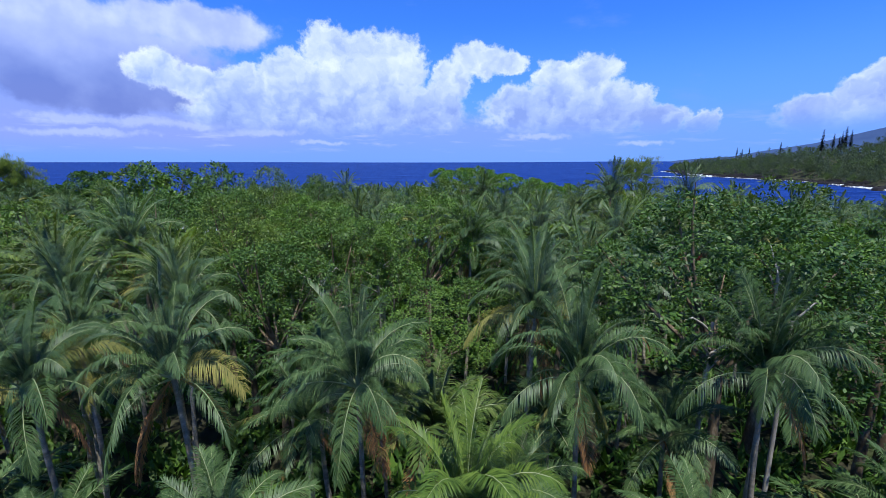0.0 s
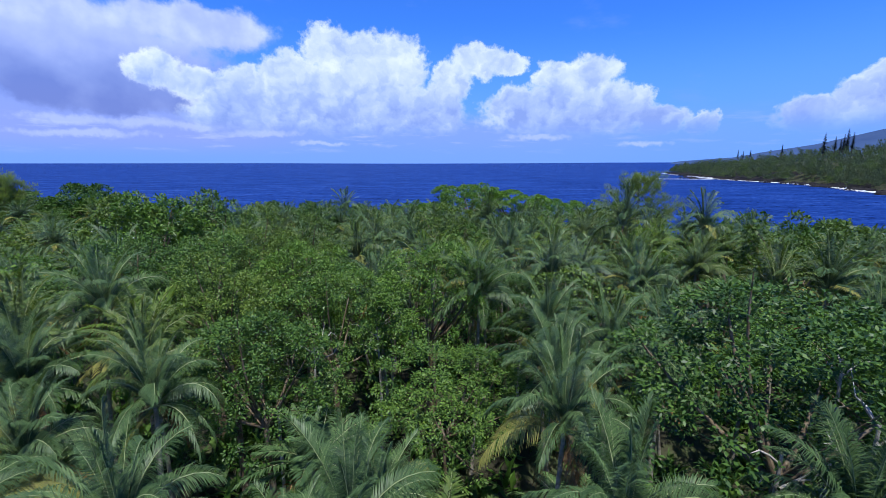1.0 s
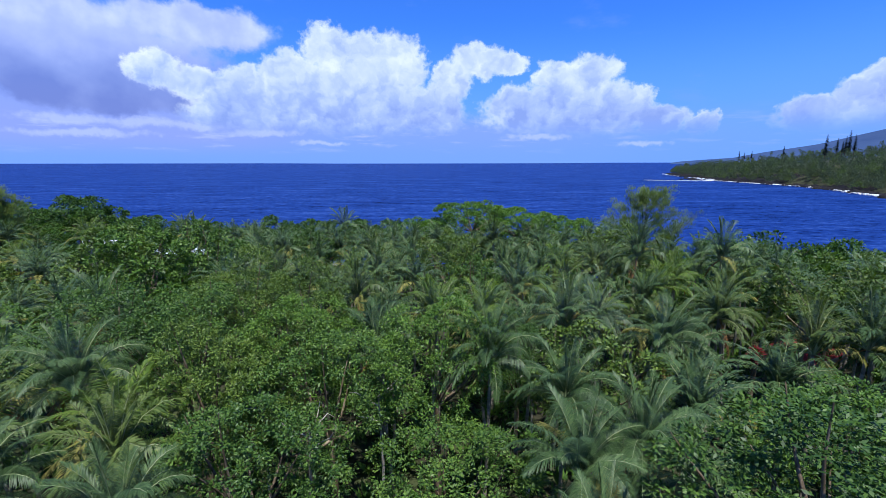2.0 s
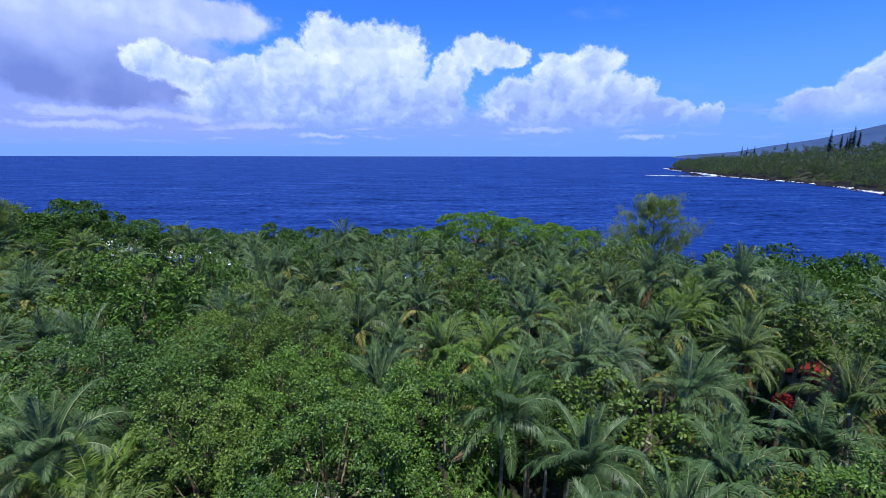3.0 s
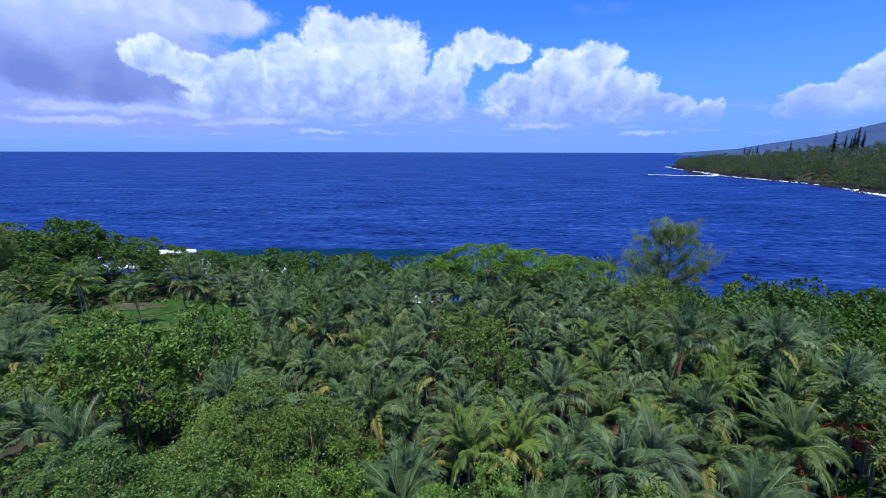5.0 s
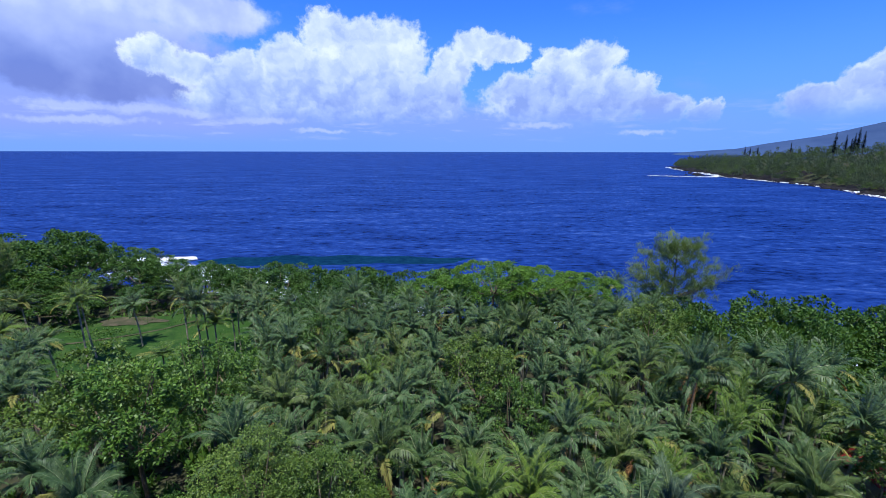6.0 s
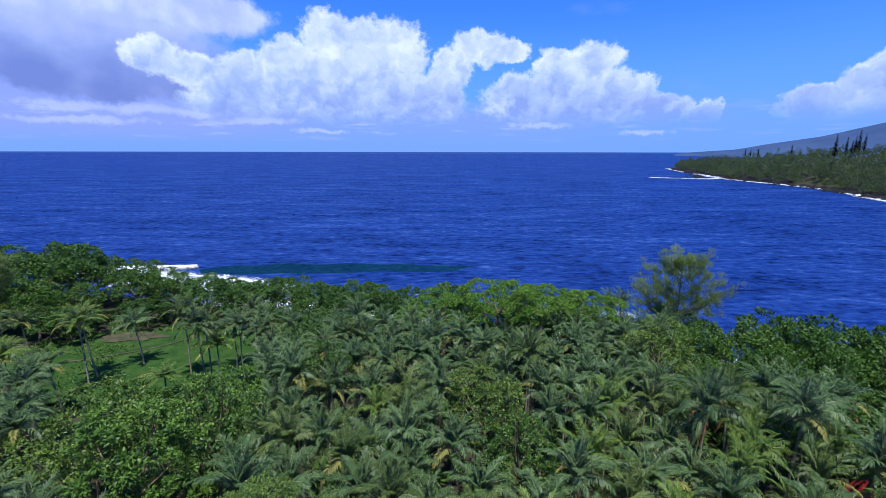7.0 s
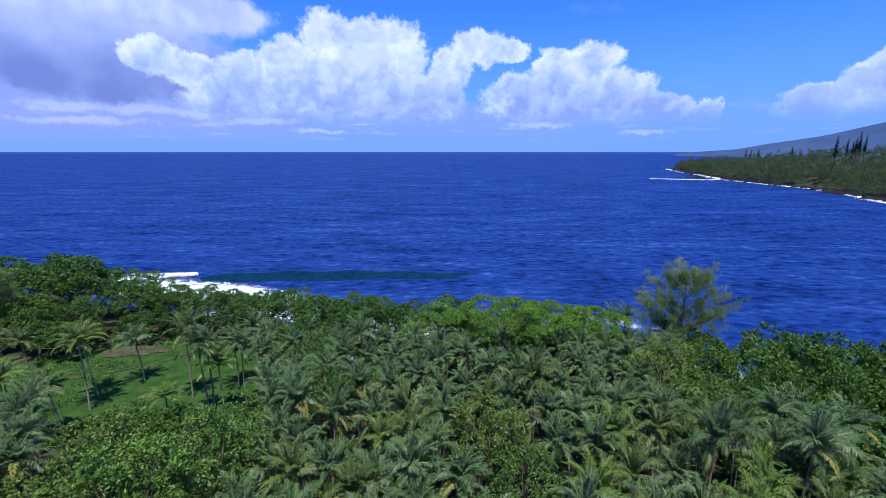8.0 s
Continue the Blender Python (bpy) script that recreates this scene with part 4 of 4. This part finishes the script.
def pine(x, y, top, tall, seed):
    """A columnar pine with close whorls of short branches."""
    r = np.random.default_rng(seed)
    z = top - tall
    t = thing("pine_tree", "dark columnar pine rising above the headland woods", "tree", "headland pines", place=pose(x, y, z))
    part("trunk", mesh_of("trunk", *tube([(0, 0, -3), (0, 0, tall * 0.5), (0, 0, tall * 0.98)], [0.7, 0.45, 0.08], 6), [BARK]), t)
    base, tip = [], []
    for h in np.arange(tall * 0.15, tall, tall / 34):
        reach = tall * 0.115 * (1 - (h / tall) ** 1.6) + 0.5
        for k in range(9):
            a = r.uniform(0, 2 * math.pi)
            o = np.array([math.cos(a), math.sin(a), r.uniform(0.1, 0.5)])
            for f in (0.0, 0.5):
                base.append(np.array([0, 0, h]) + o * reach * f)
                tip.append(np.array([0, 0, h]) + o * reach * r.uniform(0.8, 1.15))
    base, tip = np.array(base), np.array(tip)
    v, q = blades(base, tip, np.full(len(base), tall * 0.03), np.zeros(len(base)))
    part("crown", mesh_of("crown", v, q, [PINE]), t)
    return t


# pines: x, y, top over the sea, height
PINES = [(697.0, 820.0, 92.4, 46.1), (734.6, 840.0, 86.2, 30.1), (754.1, 850.0, 81.5, 25.5), (759.5, 850.0, 90.6, 34.6), (765.7, 850.0, 100.6, 44.6), (767.1, 840.0, 93.2, 37.1), (740.7, 1120.0, 69.4, 20.0), (760.5, 1130.0, 66.8, 20.0), (705.1, 930.0, 74.4, 20.0), (744.1, 1080.0, 68.8, 20.0)]
for k, (x, y, top, tall) in enumerate(PINES):
    pine(x, y, top, tall, 80 + k)


def mountain():
    """The long volcanic slope behind the headland, its colour blued to stand for haze."""
    m, t, out = material("hazed_slope")
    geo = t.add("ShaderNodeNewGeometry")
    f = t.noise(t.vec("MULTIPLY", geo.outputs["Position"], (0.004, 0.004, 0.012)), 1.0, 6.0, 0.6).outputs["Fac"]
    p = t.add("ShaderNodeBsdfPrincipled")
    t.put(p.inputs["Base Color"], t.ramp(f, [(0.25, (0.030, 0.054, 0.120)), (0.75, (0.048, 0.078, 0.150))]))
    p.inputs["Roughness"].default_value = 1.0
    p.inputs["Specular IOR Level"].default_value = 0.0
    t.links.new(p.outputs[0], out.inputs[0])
    a = np.radians(np.linspace(26.5, 100.0, 90))
    ridge = np.interp(np.degrees(a), [26.5, 27.6, 33.2, 35.6, 40.0, 44.4, 60, 100], [20, 50, 82, 122, 180, 275, 560, 800])
    rough = np.array([noise.noise((float(k) * 6, 0.3, 2.0)) for k in a]) * 5
    rows = []
    for f in np.linspace(0, 1, 14):
        rad = 3700 + 850 * f
        z = -5 + (ridge + rough + 5) * f ** 1.15
        rows.append(np.stack([np.sin(a) * rad, np.cos(a) * rad, z], -1))
    v = np.concatenate(rows)
    w = len(a)
    q = np.array([(i * w + k, (i + 1) * w + k, (i + 1) * w + k + 1, i * w + k + 1) for i in range(13) for k in range(w - 1)])
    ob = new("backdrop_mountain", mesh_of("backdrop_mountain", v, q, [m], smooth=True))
    return tagged(ob, "long hazy blue volcano slope running down to the sea", "mountain", kind="structure")


mountain()

# ---- surf and rocks ----
FOAM = rough_material("foam", [(0.0, (0.66, 0.72, 0.78)), (0.5, (0.80, 0.84, 0.87)), (1.0, (0.92, 0.93, 0.94))], 0.8, 0.9, 0.4)


def along(path, t):
    p = np.asarray(path, float)
    d = np.concatenate([[0], np.cumsum(np.linalg.norm(np.diff(p, axis=0), axis=1))])
    u = np.asarray(t) * d[-1]
    pos = np.stack([np.interp(u, d, p[:, 0]), np.interp(u, d, p[:, 1])], -1)
    ahead = np.stack([np.interp(u + 1, d, p[:, 0]), np.interp(u + 1, d, p[:, 1])], -1)
    back = np.stack([np.interp(u - 1, d, p[:, 0]), np.interp(u - 1, d, p[:, 1])], -1)
    return pos, unit(ahead - back)


def foam(path, count, width, size, seed, lace=0.0, lift=0.12, taper=0.0):
    """Flakes of white water strewn along a line, torn into lace by noise."""
    r = np.random.default_rng(seed)
    t = r.random(count)
    pos, go = along(path, t)
    off = r.normal(0, width, count) * (1 - taper * t)
    xy = pos + np.stack([-go[:, 1], go[:, 0]], -1) * off[:, None]
    if lace:
        n = np.array([noise.noise((float(a) / 9, float(b) / 6, seed)) + 0.6 * noise.noise((float(a) / 2.6, float(b) / 2.0, seed + 5)) for a, b in xy])
        ok = n + r.normal(0, 0.10, count) > lace - 0.30
        xy, go = xy[ok], go[ok]
    c = len(xy)
    z = sea_z(xy[:, 0], xy[:, 1]) + r.uniform(0.12, 0.15 + lift, c)
    base = np.column_stack([xy, z])
    ang = r.normal(0, 0.5, c)
    d = np.stack([go[:, 0] * np.cos(ang) - go[:, 1] * np.sin(ang), go[:, 0] * np.sin(ang) + go[:, 1] * np.cos(ang), np.zeros(c)], -1)
    ln = size * r.uniform(0.4, 1.5, c)
    v, q = blades(base, base + d * ln[:, None], ln * 0.32, r.uniform(0, lift, c))
    return v, q, 0


def surf_object(name, label, pieces):
    v, q, _ = merge(pieces)
    ob = new(name, mesh_of(name, v, q, [FOAM]))
    return tagged(ob, label, "surf", kind="stuff")


surf_object("headland_surf", "white surf breaking along the dark headland rocks", [
    foam([(520, 500), (558, 588), (600, 680), (618, 745)], 9000, 4.0, 2.2, 1, 0.05, 1.0),
    foam([(618, 745), (620, 830), (622, 892), (628, 1000)], 2600, 2.2, 2.6, 2, 0.15, 0.9),
    foam([(480, 1062), (540, 1030), (600, 1010), (640, 1040)], 1500, 6.0, 3.6, 3, 0.25, 0.8),
    foam([(628, 1000), (660, 1120), (690, 1220)], 500, 6.0, 6.0, 4, 0.2, 1.6),
    foam([(720, 1330), (760, 1480), (830, 1660)], 500, 4.0, 7.0, 5, 0.1, 1.0)])
WAVE = [(-182, SWELL_Y - 11.2), (-165, SWELL_Y - 10.2), (-146, SWELL_Y - 8.5), (-130, SWELL_Y - 6.0)]
surf_object("breaking_wave", "white breaking wave rolling in off the shore", [foam(WAVE, 26000, 2.4, 0.75, 11, 0.0, 1.0, 0.7)])


def lace_material():
    """Foam that thins from solid white to a net of bubbles over clear water."""
    m, t, out = material("foam_lace")
    at = t.add("ShaderNodeNewGeometry").outputs["Position"]
    thick = t.add("ShaderNodeAttribute")
    thick.attribute_name = "thick"
    big = t.noise(t.vec("MULTIPLY", at, (0.10, 0.16, 0.0)), 1.0, 4.0, 0.6, 0.8).outputs["Fac"]
    net = t.noise(t.vec("MULTIPLY", at, (0.55, 0.75, 0.0)), 1.0, 5.0, 0.7, 1.2).outputs["Fac"]
    f = t.math("ADD", t.math("MULTIPLY", t.math("SUBTRACT", big, 0.5), 1.5), t.math("MULTIPLY", t.math("SUBTRACT", net, 0.5), 1.3))
    f = t.span(t.math("ADD", f, thick.outputs["Fac"]), 0.30, 0.95, 0.0, 0.92)
    d = t.add("ShaderNodeBsdfDiffuse")
    d.inputs["Color"].default_value = (0.80, 0.86, 0.90, 1.0)
    c = t.add("ShaderNodeBsdfTransparent")
    mx = t.add("ShaderNodeMixShader")
    t.put(mx.inputs[0], f)
    t.links.new(c.outputs[0], mx.inputs[1])
    t.links.new(d.outputs[0], mx.inputs[2])
    t.links.new(mx.outputs[0], out.inputs[0])
    return m


LACE = lace_material()


def wash(name, label, path, width, thick):
    """A sheet of spent foam along a line, dense on the line and thinning to both sides and to its ends."""
    n, w = 60, 15
    pos, go = along(path, np.linspace(0, 1, n))
    side = np.stack([-go[:, 1], go[:, 0]], -1)
    f = np.linspace(-1, 1, w)
    xy = pos[:, None] + side[:, None] * (f * width)[None, :, None]
    xy = xy.reshape(-1, 2)
    ends = np.clip(np.minimum(np.linspace(0, 1, n), np.linspace(1, 0, n)) * 6, 0, 1)
    cover_here = (ends[:, None] * (1 - np.abs(f)[None] ** 1.5) * thick).ravel()
    v = np.column_stack([xy, sea_z(xy[:, 0], xy[:, 1]) + 0.14])
    q = np.array([(i * w + k, (i + 1) * w + k, (i + 1) * w + k + 1, i * w + k + 1) for i in range(n - 1) for k in range(w - 1)])
    me = mesh_of(name, v, q, [LACE], smooth=True)
    me.attributes.new("thick", "FLOAT", "POINT").data.foreach_set("value", cover_here.astype(np.float32))
    return tagged(new(name, me), label, "surf", kind="stuff")


wash("wave_wash", "spent white foam behind the breaking wave", [(-168, 218), (-146, 218), (-112, 214), (-84, 203), (-60, 196)], 17.0, 1.1)
wash("shore_wash", "lacy white wash at the foot of the cliff", [(-112, 194), (-92, 189), (-62, 184), (-30, 172), (5, 160)], 12.0, 0.72)
wash("cliff_wash", "thin foam streaks washing along the lava cliff", [(5, 160), (45, 150), (78, 134), (112, 122), (170, 116)], 9.0, 0.50)
wash("drifting_foam", "faint foam streak drifting outside the shore", [(-40, 205), (10, 185), (50, 178), (85, 166)], 8.0, 0.42)


def wave_face():
    """The dark hollow front of the swell beside the breaking crest."""
    m, t, out = material("wave_face_water")
    geo = t.add("ShaderNodeNewGeometry")
    f = t.noise(t.vec("MULTIPLY", geo.outputs["Position"], (0.3, 0.6, 1.2)), 1.0, 5.0, 0.65).outputs["Fac"]
    p = t.add("ShaderNodeBsdfDiffuse")
    t.put(p.inputs["Color"], t.ramp(f, [(0.3, (0.0016, 0.012, 0.034)), (0.7, (0.006, 0.032, 0.066))]))
    t.links.new(p.outputs[0], out.inputs[0])
    n, rows = 90, 7
    x = np.linspace(-132, 34, n)
    y = SWELL_Y + 0.03 * x - 0.00022 * x * x
    h = 3.2 * np.sin(np.clip((x + 138) / 40, 0, 1) * math.pi / 2) * np.clip((34 - x) / 90, 0, 1) ** 0.8 * (1 + 0.12 * np.sin(x * 0.21))
    v = np.concatenate([np.stack([x, y - 7.5 + 6.0 * f + 0.5 * np.sin(x * 0.13), 0.12 + h * f ** 1.8], -1) for f in np.linspace(0, 1, rows)]
                       + [np.stack([x, y + 4.0 + 0.5 * np.sin(x * 0.13), np.full(n, -0.3)], -1)])
    q = np.array([(i * n + k, i * n + k + 1, (i + 1) * n + k + 1, (i + 1) * n + k) for i in range(rows) for k in range(n - 1)])
    return tagged(new("swell", mesh_of("swell", v, q, [m], smooth=True)), "dark blue face of a rising swell before it breaks", "wave", kind="structure")


wave_face()


def rocks():
    """Black lava boulders along the water on the headland and under the cliff."""
    r = np.random.default_rng(90)
    sites = []
    for path, count, width, size in (([(505, 460), (566, 592), (628, 760), (634, 892), (642, 1010), (704, 1205), (748, 1400), (845, 1650)], 520, 7.0, 6.0),
                                     ([(600, 1050), (650, 1150), (672, 1235)], 40, 10.0, 4.0),
                                     ([(-150, 187), (-45, 161), (40, 139), (110, 113)], 200, 3.0, 1.8)):
        pos, go = along(path, r.random(count))
        xy = pos + r.normal(0, width, (count, 2))
        sites += [(a, b, size * r.uniform(0.4, 1.3)) for a, b in xy]
    pieces = []
    th = np.arange(7) * 2 * math.pi / 7
    for a, b, s in sites:
        ring = []
        for h, w in ((-0.5, 1.0), (0.15, 0.95), (0.45, 0.6), (0.6, 0.15)):
            k = w * r.uniform(0.75, 1.2, 7) * s
            ring.append(np.stack([a + np.cos(th) * k, b + np.sin(th) * k, np.full(7, h * s) + r.normal(0, 0.06 * s, 7)], -1))
        v = np.concatenate(ring)
        q = np.array([(i * 7 + k, i * 7 + (k + 1) % 7, (i + 1) * 7 + (k + 1) % 7, (i + 1) * 7 + k) for i in range(3) for k in range(7)])
        pieces.append((v, q, 0))
    v, q, _ = merge(pieces)
    return tagged(new("lava_rocks", mesh_of("lava_rocks", v, q, [LAVA])), "black lava boulders at the waterline", "rocks", kind="stuff")


rocks()

# ---- lawn, path, undergrowth ----
GRASS = rough_material("mown_grass", [(0.0, (0.010, 0.030, 0.005)), (0.5, (0.022, 0.058, 0.008)), (1.0, (0.055, 0.082, 0.019))], 0.30, 0.95, 0.4, (1, 1, 1), 14.0)
GRAVEL = rough_material("pale_gravel", [(0.0, (0.026, 0.036, 0.012)), (0.5, (0.058, 0.054, 0.030)), (1.0, (0.11, 0.09, 0.056))], 0.4, 0.95, 0.4)


def patch(name, centre, ax, ay, rise, mat, label, category, seed, step=1.6):
    r = np.random.default_rng(seed)
    amp = r.uniform(-0.12, 0.12, 5)
    xs, ys = np.arange(centre[0] - ax * 1.3, centre[0] + ax * 1.3, step), np.arange(centre[1] - ay * 1.3, centre[1] + ay * 1.3, step)

    def keep(x, y):
        a = np.arctan2((y - centre[1]) / ay, (x - centre[0]) / ax)
        edge = 1 + sum(amp[k] * np.sin((k + 2) * a + k) for k in range(5))
        return np.hypot((x - centre[0]) / ax, (y - centre[1]) / ay) < edge
    return tagged(new(name, sheet(name, xs, ys, lambda x, y: ground_height(x, y) + rise + 0.12 * np.sin(x * 0.23) * np.cos(y * 0.31), mat, keep)), label, category, kind="structure")


patch("lawn", (-75.5, 117.5), 33, 18.5, 0.85, GRASS, "sunlit mown lawn in a clearing by the shore", "lawn", 3)
patch("clearing", (-14.5, 88.5), 6, 3.5, 0.85, GRASS, "small sunlit grassy gap between the trees", "grass", 4, 0.8)
patch("bare_earth", (-89, 130.5), 8, 3.0, 1.0, GRAVEL, "patch of bare trodden earth beside the lawn", "earth", 5, 0.25)


def footpath():
    pos, go = along([(-94, 115.5), (-89.7, 117), (-82, 121.4), (-77, 125), (-72, 131)], np.linspace(0, 1, 40))
    side = np.stack([-go[:, 1], go[:, 0]], -1) * 0.34
    e = np.concatenate([pos - side, pos + side])
    v = np.column_stack([e, ground_height(e[:, 0], e[:, 1]) + 1.0])
    q = np.array([(k, k + 1, 41 + k, 40 + k) for k in range(39)])
    return tagged(new("footpath", mesh_of("footpath", v, q, [GRAVEL])), "narrow pale gravel footpath across the lawn", "path", kind="structure")


footpath()


def undergrowth():
    r = np.random.default_rng(95)
    y = r.uniform(12, 150, 3600)
    x = r.uniform(-1, 1, 3600) * (1.1 * y + 25)
    s = shore(x, y)
    ok = (s > 4) & ~(((x + 75.5) / 31) ** 2 + ((y - 117.5) / 18.5) ** 2 < 1.0)
    x, y = x[ok], y[ok]
    z = ground_height(x, y)
    m = 16
    c = np.repeat(np.column_stack([x, y, z + 0.3]), m, 0)
    base = c + r.normal(0, 0.6, c.shape) * np.array([1, 1, 0.3])
    d = unit(r.normal(0, 1, c.shape) + np.array([0, 0, 0.9]))
    tip = base + d * r.uniform(0.6, 2.2, (len(c), 1))
    v, q = blades(base, tip, r.uniform(0.10, 0.32, len(c)), r.uniform(0, 0.25, len(c)))
    return tagged(new("undergrowth", mesh_of("undergrowth", v, q, [SHRUB_LEAF])), "dark leafy undergrowth of ferns and seedlings", "undergrowth", kind="stuff")


undergrowth()


def lawn_grass():
    """Tufts and weeds of the lawn, ranker towards its far corner."""
    r = np.random.default_rng(97)
    x, y = r.uniform(-112, -42, 24000), r.uniform(98, 137, 24000)
    thick = np.array([noise.noise((float(a) / 6, float(b) / 6, 4.0)) for a, b in zip(x, y)])
    ok = inside(x, y, (-75.5, 117.5, 31, 17.5)) & (thick + (x < -84) * 0.3 > r.uniform(0.0, 0.7, 24000))
    x, y = x[ok], y[ok]
    base = np.column_stack([x, y, ground_height(x, y) + 0.8])
    d = unit(r.normal(0, 1, base.shape) * np.array([1, 1, 0.3]) + np.array([0, 0, 1.0]))
    ln = r.uniform(0.15, 0.4, len(x)) * np.where(x < -84, 2.0, 1.0)
    v, q = blades(base, base + d * ln[:, None], ln * 0.22, np.zeros(len(x)))
    return tagged(new("grass", mesh_of("grass", v, q, [SHRUB_LEAF])), "rough green grass tufts on the lawn", "grass", kind="stuff")


lawn_grass()

# ---- houses among the palms ----
RED = rough_material("red_roof_sheet", [(0.0, (0.16, 0.012, 0.014)), (0.5, (0.26, 0.022, 0.024)), (1.0, (0.36, 0.045, 0.04))], 0.6, 0.5, 0.1)
GREY_ROOF = rough_material("grey_roof_sheet", [(0.0, (0.16, 0.17, 0.18)), (0.5, (0.27, 0.28, 0.30)), (1.0, (0.40, 0.41, 0.42))], 0.6, 0.6, 0.1)
BOARD = rough_material("painted_board", [(0.0, (0.20, 0.17, 0.13)), (0.5, (0.32, 0.28, 0.22)), (1.0, (0.42, 0.38, 0.31))], 0.8, 0.8, 0.2, (1, 1, 0.2))


def box(x0, x1, y0, y1, z0, z1):
    v = np.array([(x, y, z) for z in (z0, z1) for y in (y0, y1) for x in (x0, x1)], float)
    q = np.array([(0, 2, 3, 1), (4, 5, 7, 6), (0, 1, 5, 4), (2, 6, 7, 3), (0, 4, 6, 2), (1, 3, 7, 5)])
    return v, q, 0


def house(name, label, place, w, d, eave, ridge, roof, over=0.6):
    """A gabled house: four walls, and two roof slopes of ribbed sheets."""
    h = thing(name, label, "house", place=place)
    for x0, x1, y0, y1 in ((-w / 2, w / 2, -d / 2, -d / 2 + 0.15), (-w / 2, w / 2, d / 2 - 0.15, d / 2),
                           (-w / 2, -w / 2 + 0.15, -d / 2 + 0.15, d / 2 - 0.15), (w / 2 - 0.15, w / 2, -d / 2 + 0.15, d / 2 - 0.15)):
        v, q, _ = box(x0, x1, y0, y1, -0.5, eave)
        part("wall", mesh_of("wall", v, q, [BOARD]), h)
    n = int((w + 2 * over) / 0.18)
    xs = np.linspace(-w / 2 - over, w / 2 + over, n)
    rib = 0.035 * (np.arange(n) % 3 == 0)
    for side in (-1, 1):
        low = np.stack([xs, np.full(n, side * (d / 2 + over)), eave - over * (ridge - eave) / (d / 2) + rib], -1)
        top = np.stack([xs, np.full(n, 0.0), ridge + rib], -1)
        v = np.concatenate([low, top, low - (0, 0, 0.06), top - (0, 0, 0.06)])
        q = [(k, k + 1, n + k + 1, n + k) for k in range(n - 1)] + [(2 * n + k, 3 * n + k, 3 * n + k + 1, 2 * n + k + 1) for k in range(n - 1)]
        q += [(k, 2 * n + k, 2 * n + k + 1, k + 1) for k in range(n - 1)]
        slope = part("roof", mesh_of("roof", v, np.array(q), [roof]), h)
    v, q, _ = box(-w / 2 - over, w / 2 + over, -0.15, 0.15, ridge - 0.02, ridge + 0.07)
    part("ridge_cap", mesh_of("ridge_cap", v, q, [roof]), slope)
    return h


house("house", "low house with a red sheet metal roof under palms", pose(HOUSE[0], HOUSE[1], height_at(*HOUSE), 0, 0, 24), 8.5, 6.0, 2.6, 3.9, RED)
house("shed", "small shed with a weathered grey roof under trees", pose(-31.0, 121.0, height_at(-31.0, 121.0), 0, 0, 12), 5.0, 4.0, 2.8, 4.4, GREY_ROOF)
